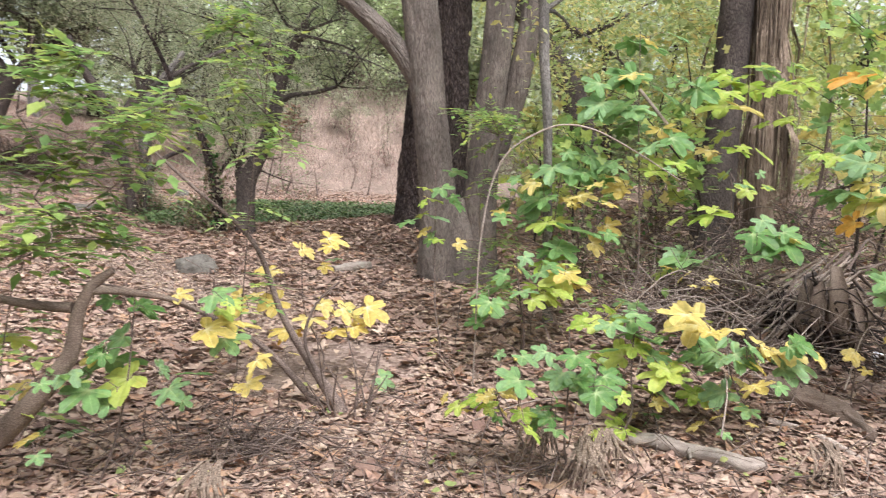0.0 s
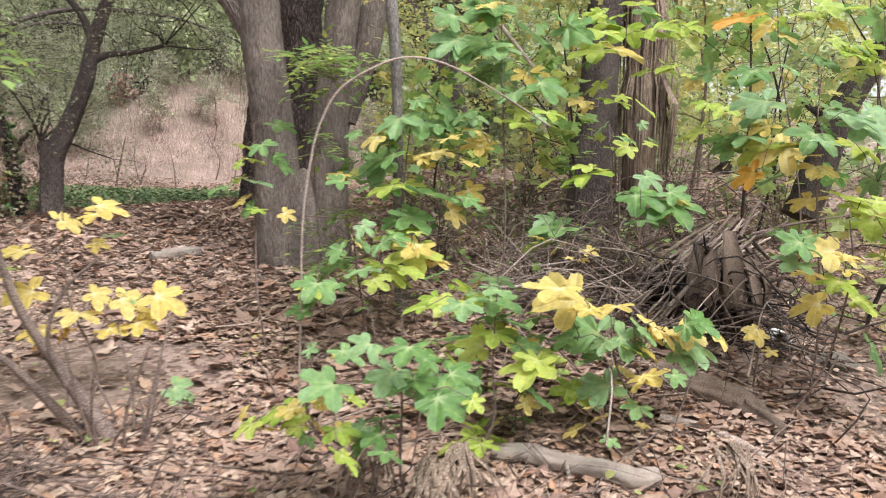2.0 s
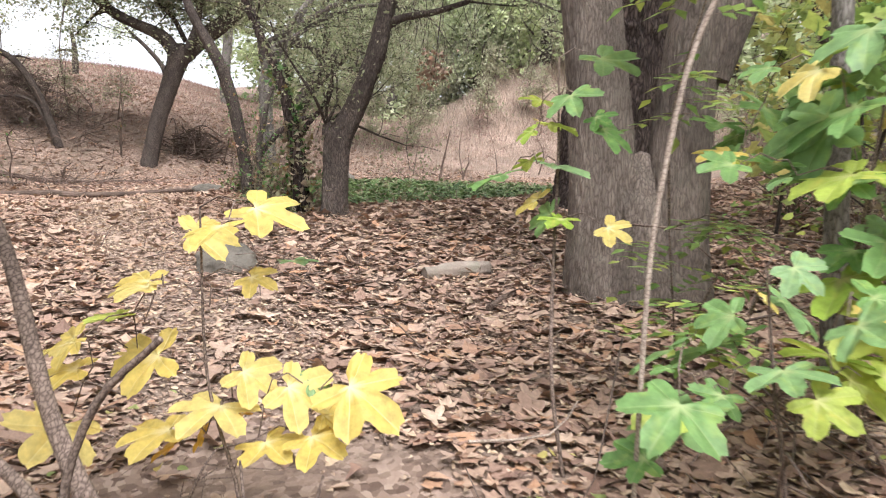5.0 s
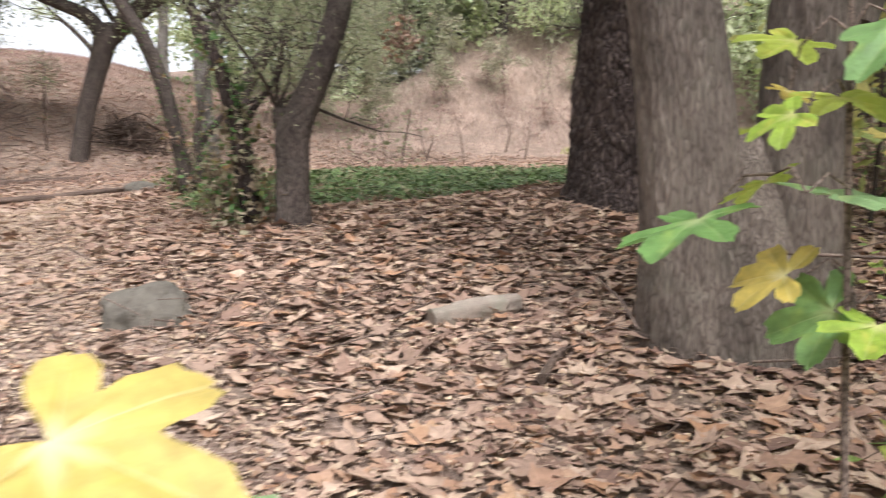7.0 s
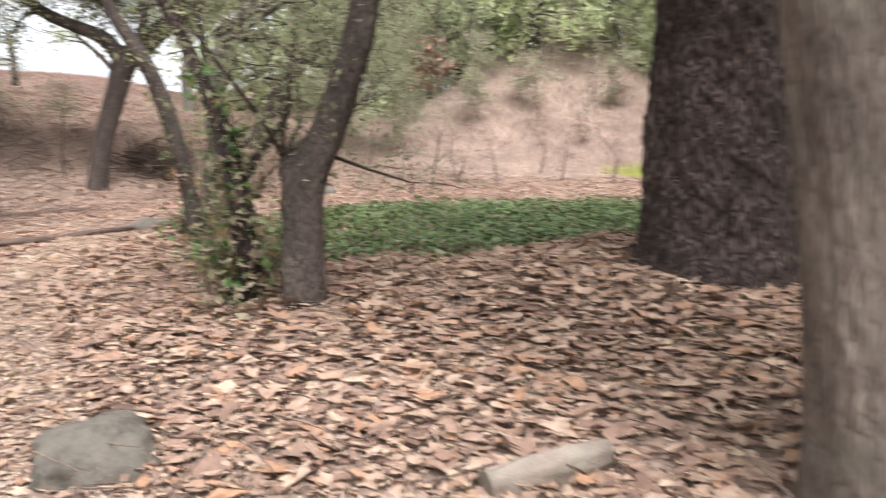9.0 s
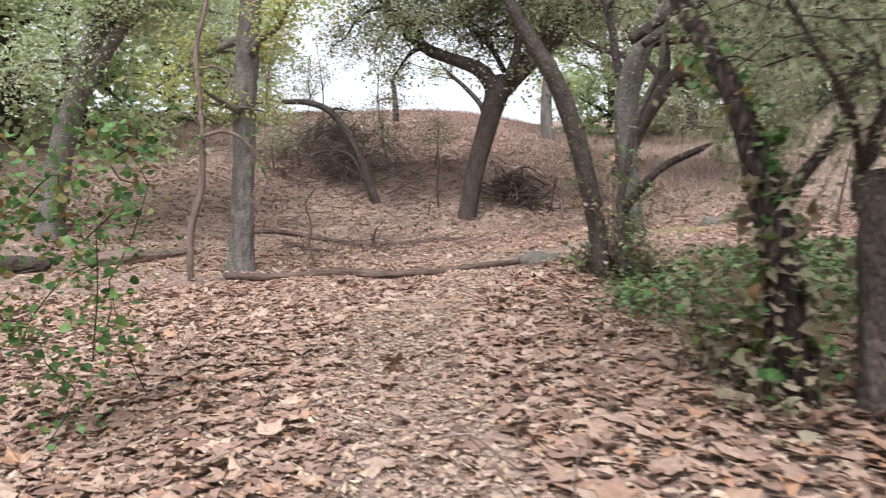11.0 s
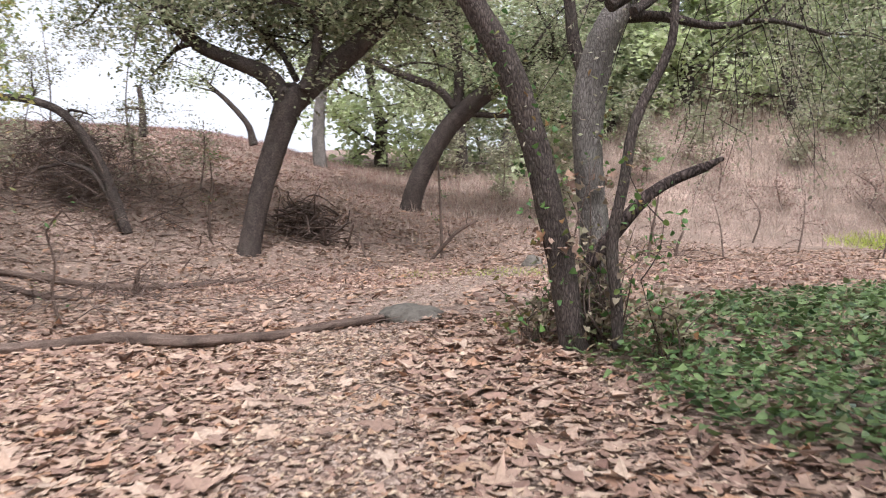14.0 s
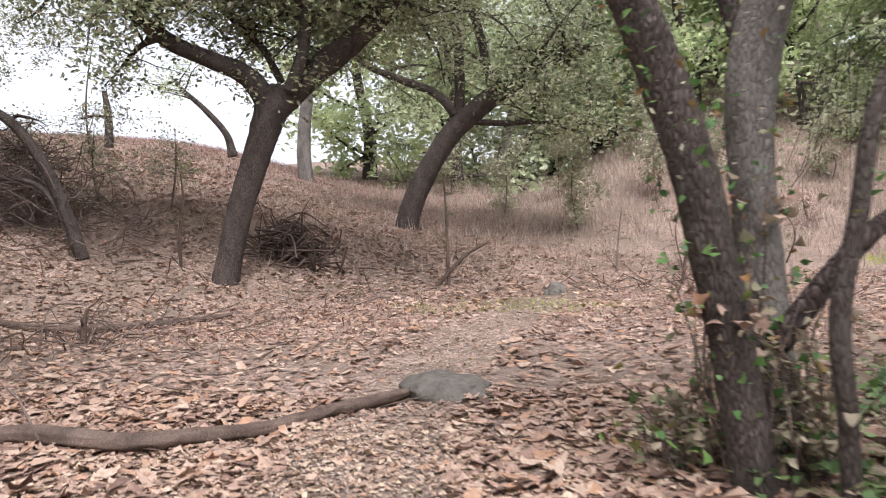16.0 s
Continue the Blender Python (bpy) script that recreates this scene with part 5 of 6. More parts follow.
bramble([(-7.53, 11.57, 2.07), (-6.98, 11.36, 1.8), (-7.24, 11.76, 1.68), (-6.58, 11.05, 1.43), (-6.95, 11.52, 2), (-6.97, 11.24, 2.25), (-7.26, 11.47, 1.08), (-6.67, 11.04, 0.71)], 45, "bramble arching over fallen logs", (-7.6, 11.9), BRAMBLE, 0.07)

# ---- dead wood, stones, brush ----


def log(name, label, path, mat, category="log", seed=1, snags=2):
    rng = np.random.default_rng(seed)
    ob = thing(name, path[0][:3], label, category)
    g = Geo()
    thick = max(p[3] for p in path) > 0.05
    tube(g, path, 44 if thick else 14, 0.03 if thick else 0.06, 0.1, 0.05, rng, True, (0.22 * max(p[3] for p in path), 16, 6) if thick else None)
    part("bole", g, mat, ob)
    for b in boughs(rng, path, snags, 0.35, 0.1, 0.35, 0.1):
        s = Geo()
        tube(s, b[:3], 6, 0.06, 0.05, 0, rng)
        part("branch_stub", s, mat, ob)
    return ob


log("fallen_branch", "long brown fallen branch lying across the trail", [(-13.258, 16.679, 0.447, 0.061), (-12.484, 16.914, 0.424, 0.063), (-12.169, 17.219, 0.428, 0.068), (-12.008, 17.581, 0.434, 0.065), (-11.769, 17.905, 0.444, 0.067), (-10.84, 17.895, 0.441, 0.065), (-10.38, 18.14, 0.462, 0.06), (-10.001, 18.339, 0.484, 0.055), (-9.731, 18.778, 0.523, 0.052), (-9.398, 19.172, 0.563, 0.048), (-9.211, 19.522, 0.583, 0.037)], LOGBROWN, "fallen branch", 2, 1)
log("fallen_branch", "thin grey fallen branch at the foot of the hill", [(-17.962, 22.843, 0.814, 0.094), (-16.944, 22.858, 0.657, 0.077), (-15.935, 23.268, 0.586, 0.062), (-15.204, 24.264, 0.603, 0.054), (-14.553, 25.426, 0.666, 0.04)], LOGBROWN, "fallen branch", 3, 3)
log("fallen_branch", "short dry fallen branch on leaves", [(-17.978, 21.917, 0.726, 0.059), (-16.187, 21.372, 0.551, 0.045), (-15.374, 21.452, 0.525, 0.036)], LOGBROWN, "fallen branch", 4, 2)
log("fallen_branch", "crooked fallen branch beside the slender tree", [(-19.211, 21.461, 0.942, 0.068), (-18.853, 22.448, 0.937, 0.062), (-17.61, 23.012, 0.73, 0.053)], LOGBROWN, "fallen branch", 5, 3)
log("fallen_log", "thick mossy log lying in the clearing", [(-18.411, 13.532, 0.591, 0.199), (-18.297, 14.497, 0.606, 0.19), (-17.969, 15.387, 0.599, 0.177), (-17.788, 15.902, 0.571, 0.131)], OAKBARK, "log", 6, 2)
log("fallen_log", "short weathered log behind the slender tree", [(-17.817, 16.659, 0.606, 0.136), (-17.295, 17.049, 0.623, 0.156), (-17.252, 17.979, 0.635, 0.12), (-17.554, 18.974, 0.641, 0.081)], DEADWOOD, "log", 7, 2)
log("short_log", "short pale log half sunk in fallen leaves", [(-1.437, 10.631, 0.18, 0.067), (-1.31, 10.73, 0.198, 0.074), (-1.119, 10.855, 0.216, 0.073), (-0.965, 10.978, 0.225, 0.056)], PALEWOOD, "log", 8, 0)
log("fallen_branch", "dark crooked stick by the sycamore roots", [(-0.751, 9.95, 0.059, 0.026), (-0.681, 10.247, 0.101, 0.026), (-0.561, 10.489, 0.131, 0.019)], LOGBROWN, "fallen branch", 9, 1)
log("fallen_branch", "pale peeled branch lying at the bank", [(1.411, 5.827, -0.498, 0.046), (1.612, 5.756, -0.498, 0.053), (1.806, 5.626, -0.514, 0.052), (1.981, 5.518, -0.523, 0.058), (2.116, 5.415, -0.534, 0.06), (2.258, 5.455, -0.54, 0.044)], PALEWOOD, "fallen branch", 10, 1)
log("fallen_log", "decayed log under the fig saplings", [(2.691, 6.45, -0.22, 0.083), (2.93, 6.307, -0.284, 0.09), (3.158, 6.166, -0.346, 0.088), (3.269, 5.859, -0.461, 0.057)], DEADWOOD, "log", 11, 2)
log("fallen_branch", "thin curved branch on dry leaves", [(2.553, 6.052, -0.403, 0.031), (2.845, 5.903, -0.453, 0.03), (3.019, 5.588, -0.529, 0.025), (3.093, 5.351, -0.57, 0.02)], PALETWIG, "fallen branch", 12, 1)
log("fallen_branch", "thin dark stick at the bank edge", [(0.075, 5.35, -0.596, 0.015), (0.26, 5.608, -0.572, 0.016), (0.474, 5.945, -0.531, 0.016), (0.693, 5.994, -0.521, 0.013)], TWIG, "fallen branch", 13, 1)


for _k, (_p, _l) in enumerate([([(-17.27, 27.5, 1.47, 0.034), (-17.29, 27.5, 2.18, 0.034), (-17.22, 27.53, 2.86, 0.027), (-17.27, 27.53, 3.48, 0.014)], 60), ([(-11.91, 29.73, 0.97, 0.042), (-11.93, 29.73, 1.88, 0.035), (-11.96, 29.74, 2.72, 0.028), (-12, 29.74, 3.45, 0.021)], 90), ([(-12.16, 29.61, 0.93, 0.049), (-11.83, 29.71, 1.32, 0.049), (-11.49, 29.82, 1.67, 0.042), (-11.03, 29.97, 1.93, 0.028)], 0), ([(-15.16, 22.31, 0.42, 0.057), (-15.18, 22.31, 0.73, 0.043), (-15.12, 22.33, 1, 0.024)], 0), ([(-6.9, 31.56, 0.82, 0.047), (-6.82, 31.64, 1.45, 0.037), (-6.71, 31.74, 2.1, 0.028), (-6.6, 31.83, 2.74, 0.019)], 40), ([(-6.26, 32.45, 0.83, 0.039), (-6.17, 32.51, 1.25, 0.039), (-6.03, 32.57, 1.6, 0.029)], 60), ([(-13.32, 18.75, 0.38, 0.023), (-13.45, 18.72, 0.84, 0.02), (-13.41, 18.74, 1.23, 0.016), (-13.51, 18.71, 1.62, 0.013), (-13.32, 18.77, 1.88, 0.01)], 30)]):
    tree("dry_stalk", "thin dry upright stalk among fallen leaves", [_p], LOGBROWN, 700 + _k, _l, 0.07, DRY if _k in (4, 5) else BRAMBLE, 3, 0.4, 0.4, 2, 0.08, lo=0.3, category="stalk")


def rock(path, label, flat, seed, stretch=1.3):
    x, y, z, r = path[0]
    rng = np.random.default_rng(seed)
    bm = bmesh.new()
    bmesh.ops.create_icosphere(bm, subdivisions=4, radius=1)
    for v in bm.verts:
        n = 1 + 0.25 * noise.noise(v.co * 1.3 + Vector((seed, 0, 0))) + 0.12 * noise.noise(v.co * 3.4 + Vector((0, seed, 0))) + 0.05 * noise.noise(v.co * 9 + Vector((0, 0, seed)))
        v.co = Vector((v.co.x * r * stretch, v.co.y * r, v.co.z * r * flat)) * n
    me = bpy.data.meshes.new("rock")
    bm.to_mesh(me)
    bm.free()
    me.polygons.foreach_set("use_smooth", np.full(len(me.polygons), True))
    me.materials.append(ROCK)
    ob = new("rock", me)
    ob.location = (x, y, float(ground_at(x, y)) + r * flat * 0.02)
    ob.rotation_euler = (0, 0, rng.uniform(0, 3))
    tagged(ob, label, "rock", "rocks")


rock([(-3.3, 10.7, 0.1, 0.27)], "rounded grey rock half buried in leaves", 0.75, 3, 1.1)
rock([(-8.972, 19.554, 0.555, 0.355)], "low dark rock embedded beside the trail", 0.42, 5, 1.3)
rock([(-9.393, 28.796, 0.812, 0.231)], "small dark rock on the grassy verge", 0.9, 8, 1.0)
rock([(4.375, 6.89, -0.281, 0.14)], "small brown stone under the brush", 0.6, 9, 1.3)


def twigs(name, label, n, x, y, spread, length, height, mat, seed, radius=0.006, dome=False, category="twigs"):
    """Tangle of thin bent twigs lying on one another."""
    rng = np.random.default_rng(seed)
    g = Geo()
    for _ in range(n):
        a, r = rng.uniform(0, 6.28), abs(rng.normal(0, 0.55))
        cx, cy = x + r * math.cos(a) * spread[0], y + r * math.sin(a) * spread[1]
        h = height * (max(0.0, 1 - r * r) if dome else 1) * rng.uniform(0, 1)
        cz = float(land(cx, cy)) + 0.015 + h
        d = rng.normal(0, 1, 3) * np.array([1, 1, 0.5])
        d /= np.linalg.norm(d)
        ln = length * rng.uniform(0.4, 1.4)
        rad = radius * rng.uniform(0.5, 1.8)
        b = rng.normal(0, 0.2, 3) * ln
        p0, p1, p2 = np.array([cx, cy, cz]) - d * ln / 2, np.array([cx, cy, cz]) + b, np.array([cx, cy, cz]) + d * ln / 2 + b * 0.5
        for p in (p0, p1, p2):
            p[2] = max(p[2], float(land(p[0], p[1])) + 0.01)
        tube(g, [(*p0, rad), (*p1, rad * 0.8), (*p2, rad * 0.4)], 4, 0.15, closed=False)
    ob = part(name, g, mat, None, label, "stuff")
    return tagged(ob, category=category)


twigs("brushwood", "tangle of dry brown twigs on the bank", 520, 2.6, 7.6, (1.8, 1.7), 0.7, 0.3, TWIG, 51, 0.0045)
twigs("brushwood", "pale dry vine stems strewn over the bank", 260, 2.6, 7.3, (2.0, 1.8), 1.0, 0.45, PALETWIG, 52, 0.0042)
twigs("brushwood", "dark roots and twigs round the uprooted stump", 110, 3.7, 7.0, (1.2, 0.9), 0.7, 0.4, DARKTWIG, 53, 0.006)
twigs("fallen_twigs", "thin dry twigs strewn over leaf litter", 380, 0.6, 5.2, (3.4, 1.4), 0.5, 0.05, TWIG, 54, 0.004)
twigs("fallen_twigs", "thin dry twigs and stalks round the bare shrub", 320, -1.3, 5.6, (1.6, 0.9), 0.5, 0.1, TWIG, 61, 0.004)
twigs("fallen_twigs", "thin dry twigs among fallen leaves", 260, -2.5, 10.5, (4.5, 4.5), 0.4, 0.05, TWIG, 55, 0.004)
twigs("fallen_twigs", "dry twigs scattered on the clearing", 220, -15, 22, (6, 5), 0.9, 0.06, TWIG, 56, 0.008)
_p = [(-15.629, 29.398, 1.553, 0.804)][0]
twigs("brush_pile", "low heap of grey brushwood by the forked oak", 170, _p[0], _p[1], (1.3, 0.9), 1.2, 0.75, LOGBROWN, 57, 0.019, True, "brush pile")
twigs("brush_pile", "tall heap of grey brush under the dead trunk", 760, -21.0, 26.9, (3.2, 2.0), 1.2, 2.0, TWIG, 58, 0.011, True, "brush pile")
twigs("brushwood", "dry stems and vines littering the thicket floor", 520, 4.2, 10.8, (3.2, 2.8), 1.1, 0.6, TWIG, 60, 0.006)
twigs("brushwood", "dry thicket stems at the foot of the slope", 120, -7, 30, (8, 3), 0.9, 0.3, LOGBROWN, 59, 0.006)


def stump():
    """Uprooted stump: dark mass of soil and wood with hanging roots and slabs of bark."""
    rng = np.random.default_rng(71)
    cx, cy = 3.55, 7.35
    cz = float(land(cx, cy))
    ob = thing("uprooted_stump", (cx, cy, cz), "dark uprooted stump with hanging roots and torn bark", "stump")
    bm = bmesh.new()
    bmesh.ops.create_icosphere(bm, subdivisions=4, radius=1)
    for v in bm.verts:
        n = 1 + 0.5 * noise.noise(v.co * 1.6) + 0.35 * noise.noise(v.co * 4) + 0.15 * noise.noise(v.co * 9)
        v.co = Vector((v.co.x * 0.42, v.co.y * 0.35, v.co.z * 0.34)) * n + Vector((cx, cy, cz + 0.2))
    me = bpy.data.meshes.new("root_mass")
    bm.to_mesh(me)
    bm.free()
    me.materials.append(DARKBARK)
    part("root_mass", me, None, ob)
    for k in range(60):
        a = rng.uniform(0, 6.28)
        s = np.array([cx + 0.33 * math.cos(a), cy + 0.28 * math.sin(a), cz + rng.uniform(0.2, 0.75)])
        e = s + np.array([math.cos(a) * rng.uniform(0.2, 0.8), math.sin(a) * rng.uniform(0.2, 0.7), rng.uniform(-0.5, 0.2)])
        e[2] = max(e[2], float(land(e[0], e[1])) + 0.01)
        m = 0.5 * (s + e) + rng.normal(0, 0.1, 3)
        r = rng.uniform(0.006, 0.022)
        g = Geo()
        tube(g, [(*s, r), (*m, r * 0.8), (*e, r * 0.3)], 6, 0.08, 0.08, 0, rng)
        part("root", g, TWIG if k % 3 else DARKTWIG, ob)
    for k in range(3):
        a = -1.9 + rng.normal(0, 0.6)
        s = np.array([cx + 0.42 * math.cos(a) + rng.normal(0, 0.1), cy + 0.36 * math.sin(a), cz + rng.uniform(0.5, 0.85)])
        g = Geo()
        tube(g, [(*s, 0.03), (*(s + (0.03, -0.06, -0.2)), 0.05), (*(s + (0.1, -0.1, -0.45)), 0.025)], 5, 0.08, 0.2, 0.2, rng)
        part("bark_slab", g, DEADWOOD, ob)
    for k in range(5):
        a = -2.3 + 0.35 * k + rng.normal(0, 0.1)
        top = np.array([cx + 0.36 * math.cos(a), cy + 0.34 * math.sin(a), cz + rng.uniform(0.55, 0.8)])
        out = np.array([math.cos(a), math.sin(a), 0])
        side = np.array([-math.sin(a), math.cos(a), 0])
        rows, n, ln, wide = [], 8, rng.uniform(0.35, 0.6), rng.uniform(0.05, 0.09)
        for t in np.linspace(0, 1, n):
            mid = top + out * (0.12 * math.sin(t * 2.4)) + np.array([0, 0, -ln * t])
            w = wide * (0.6 + 0.9 * t - 1.2 * t ** 4) * rng.uniform(0.85, 1.15)
            for u in (-1, -0.33, 0.33, 1):
                rows.append(mid + side * w * u + out * 0.03 * u * u)
        for u in list(rows):
            rows.append(u - out * 0.012)
        f = []
        for b in (0, 4 * n):
            f += [(b + 4 * i + j, b + 4 * i + j + 1, b + 4 * i + j + 5, b + 4 * i + j + 4) for i in range(n - 1) for j in range(3)]
        f += [(4 * i, 4 * i + 4, 4 * (n + i) + 4, 4 * (n + i)) for i in range(n - 1)] + [(4 * i + 3, 4 * i + 7, 4 * (n + i) + 7, 4 * (n + i) + 3) for i in range(n - 1)]
        g = Geo()
        g.add(np.array(rows), np.array(f))
        part("bark_slab", g, DEADWOOD, ob)
    for k in range(22):
        s = np.array([rng.uniform(2.75, 3.35), rng.uniform(6.95, 7.5), 0])
        s[2] = float(land(s[0], s[1])) + rng.uniform(0.02, 0.15)
        e = s + np.array([rng.uniform(0.6, 1.1), rng.uniform(0.0, 0.3), rng.uniform(0.35, 0.75)])
        r = rng.uniform(0.008, 0.018)
        g = Geo()
        tube(g, [(*s, r), (*(0.5 * (s + e) + rng.normal(0, 0.03, 3)), r * 0.9), (*e, r * 0.6)], 7, 0.08, 0.06, 0, rng)
        part("broken_cane", g, PALETWIG if k % 3 else DEADWOOD, ob)


stump()


def pipe():
    """Short length of white drain pipe, open at its end."""
    x, y = 4.05, 7.05
    z = float(land(x, y)) + 0.07
    d = np.array([-0.35, -0.9, 0.05])
    d /= np.linalg.norm(d)
    s = np.cross(d, (0, 0, 1))
    s /= np.linalg.norm(s)
    u = np.cross(s, d)
    g = Geo()
    ring = [(0.0, 0.075), (0.6, 0.075), (0.6, 0.066), (0.05, 0.066)]
    th = np.arange(24) * 2 * np.pi / 24
    v = np.concatenate([np.array([x, y, z]) - d * (t - 0.6) * -1 + r * (np.cos(th)[:, None] * s + np.sin(th)[:, None] * u) for t, r in ring])
    f = np.array([(k * 24 + j, k * 24 + (j + 1) % 24, (k + 1) * 24 + (j + 1) % 24, (k + 1) * 24 + j) for k in range(3) for j in range(24)])
    g.add(v, f)
    ob = part("pipe", g, PIPEMAT, None)
    tagged(ob, "short white plastic pipe end under the brush", "pipe")


pipe()


def frond_skirt():
    """Dry fronds hanging down round a hidden palm stem."""
    rng = np.random.default_rng(73)
    cx, cy = 4.35, 10.6
    cz = float(land(cx, cy))
    ob = thing("dead_palm", (cx, cy, cz), "palm hung with a skirt of dry brown fronds", "palm")
    g = Geo()
    tube(g, [(cx, cy, cz - 0.1, 0.2), (cx, cy, cz + 3, 0.17), (cx + 0.1, cy, cz + 7, 0.16)], 16, 0.2, 0.05, 0.03, rng)
    part("trunk", g, FROND, ob)
    for k in range(110):
        a = rng.uniform(0, 6.28)
        z = cz + rng.uniform(1.7, 6.5)
        ln = rng.uniform(1.2, 2.2)
        r0 = rng.uniform(0.2, 0.5)
        g = Geo()
        for j in range(9):
            b = a + rng.normal(0, 0.16)
            s = np.array([cx + 0.2 * math.cos(a), cy + 0.2 * math.sin(a), z])
            m = np.array([cx + r0 * math.cos(b), cy + r0 * math.sin(b), z - 0.4 * ln])
            e = np.array([cx + r0 * math.cos(b) * 0.9, cy + r0 * math.sin(b) * 0.9, z - ln * rng.uniform(0.8, 1.1)])
            w = 0.0095
            t = np.array([-math.sin(b), math.cos(b), 0]) * w
            n = np.array([math.cos(b), math.sin(b), 0]) * 0.006
            g.add(np.array([s - t, s + t, m - t, m + n, m + t, e]), np.array([(0, 1, 3), (0, 3, 2), (1, 4, 3), (2, 3, 5), (3, 4, 5)]))
        part("frond", g, FROND, ob, "", "", False)


frond_skirt()


def torn_frond(x, y, seed):
    """Split dry frond: each blade of it bends down over the bank."""
    rng = np.random.default_rng(seed)
    z = float(ground_at(x, y))
    ob = thing("torn_frond", (x, y, z), "torn dry palm frond hanging over the bank", "frond", "torn fronds")
    for j in range(14):
        s = np.array([x + rng.normal(0, 0.05), y + 0.1, z + 0.3 + rng.normal(0, 0.02)])
        e = np.array([x + rng.normal(0, 0.16), y - 0.12 + rng.normal(0, 0.05), z + rng.uniform(0.0, 0.08)])
        t, n = np.array([0.011, 0, 0]), np.array([0, -0.005, 0])
        m = 0.5 * (s + e) + np.array([0, -0.08, 0.05])
        g = Geo()
        g.add(np.array([s - t, s + n, s + t, m - t, m + n, m + t, e + (0, 0, 0.005)]), np.array([(0, 1, 4), (0, 4, 3), (1, 2, 5), (1, 5, 4), (3, 4, 6), (4, 5, 6)]))
        part("blade", g, FROND, ob, "", "", False)


for _i, (_x, _y) in enumerate([(0.95, 5.1), (1.1, 5.3), (0.7, 5.5), (-1.4, 4.6), (2.6, 5.2)]):
    torn_frond(_x, _y, 90 + _i)

# ---- ground cover ----


def cover(name, label, blades, n, inside, box, size, lift, mat, seed, tilt, category):
    rng = np.random.default_rng(seed)
    x, y = rng.uniform(box[0], box[1], n), rng.uniform(box[2], box[3], n)
    k = inside(x, y, rng)
    x, y = x[k], y[k]
    g = Geo()
    c = np.stack([x, y, ground_at(x, y) + rng.uniform(lift[0], lift[1], len(x))], 1)
    scatter(g, blades, c, rng.uniform(size[0], size[1], len(x)), tilt, rng, 0.25)
    tagged(part(name, g, mat, None, label, "stuff"), category=category)


cover("ivy", "dark green ivy spread over the ground", IVYBLADE, 44000, lambda x, y, r: in_ivy(x, y) > r.uniform(-0.05, 0.55, len(x)), (-7.2, 2, 13.5, 23), (0.04, 0.1), (0.03, 0.2), IVY, 101, 0.45, "ivy")

cover("seedlings", "low green and yellow seedlings among dry twigs", ROUND, 1500, lambda x, y, r: (x > 0.7 + 0.3 * np.sin(2 * y)) & (np.sin(1.3 * x) * np.sin(1.1 * y + 0.4) > r.uniform(-0.9, 0.6, len(x))), (0.7, 6.5, 6.2, 13), (0.04, 0.1), (0.03, 0.4), ASHLEAF, 102, 0.5, "seedlings")
cover("seedlings", "small pale green seedlings on the leaf litter", ROUND, 420, lambda x, y, r: np.sin(3.1 * x + 1) * np.sin(2.7 * y) > 0.35, (-3, 3, 4.5, 8), (0.03, 0.07), (0.03, 0.16), LIMELEAF, 103, 0.5, "seedlings")


def grass(name, label, n, inside, box, height, mat, seed):
    """Thin upright blades."""
    rng = np.random.default_rng(seed)
    x, y = rng.uniform(box[0], box[1], n), rng.uniform(box[2], box[3], n)
    k = inside(x, y, rng)
    x, y = x[k], y[k]
    z = ground_at(x, y) - 0.01
    n = len(x)
    h = rng.uniform(0.4, 1.2, n) * height
    a = rng.uniform(0, 6.28, n)
    lean = rng.normal(0, 0.35, (n, 2)) * h[:, None]
    w = 0.03 * h + 0.003
    base = np.stack([x, y, z], 1)
    t = np.stack([np.cos(a) * w, np.sin(a) * w, np.zeros(n)], 1)
    tip = base + np.stack([lean[:, 0], lean[:, 1], h], 1)
    v = np.stack([base - t, base + t, tip], 1).reshape(-1, 3)
    g = Geo()
    g.add(v, np.arange(3 * n).reshape(-1, 3))
    tagged(part(name, g, mat, None, label, "stuff", False), category="grass")


def uphill(x, y):
    return -0.65 * (x + 16) + 0.76 * (y - 26.5)


grass("dry_grass", "pale dry grass on the far bank", 26000, lambda x, y, r: y > 39 + r.normal(0, 1.5, len(x)), (-14, 12, 36, 62), 0.45, STRAW, 116)
grass("dry_grass", "pale dry grass on the hillside", 60000, lambda x, y, r: (uphill(x, y) > r.uniform(-1, 7, len(x))) & (x + 0.4 * y > 1 + r.normal(0, 4, len(x))) & (((x - 2.5) / 4.5) ** 2 + ((y - 38) / 2.6) ** 2 > 1.1), (-24, 12, 26, 55), 0.4, STRAW, 111)
grass("dry_grass", "thin dry weeds on the steep leafy slope", 36000, lambda x, y, r: (uphill(x, y) > r.uniform(0, 9, len(x))), (-36, -12, 20, 48), 0.22, WEED, 115)
grass("dry_grass", "brown weeds at the edge of the trail", 5000, lambda x, y, r: (np.abs(y - 27 - 0.15 * x) < 3) & (from_trail(x, y) > 1), (-16, -3, 21, 31), 0.16, WEED, 112)
grass("green_grass", "bright yellow-green grass in the open", 30000, lambda x, y, r: 1 - ((x - 2.5) / 4.5) ** 2 - ((y - 38) / 2.6) ** 2 > r.uniform(0, 0.6, len(x)), (-3, 8, 34, 42), 0.2, MOSSGRASS, 113)
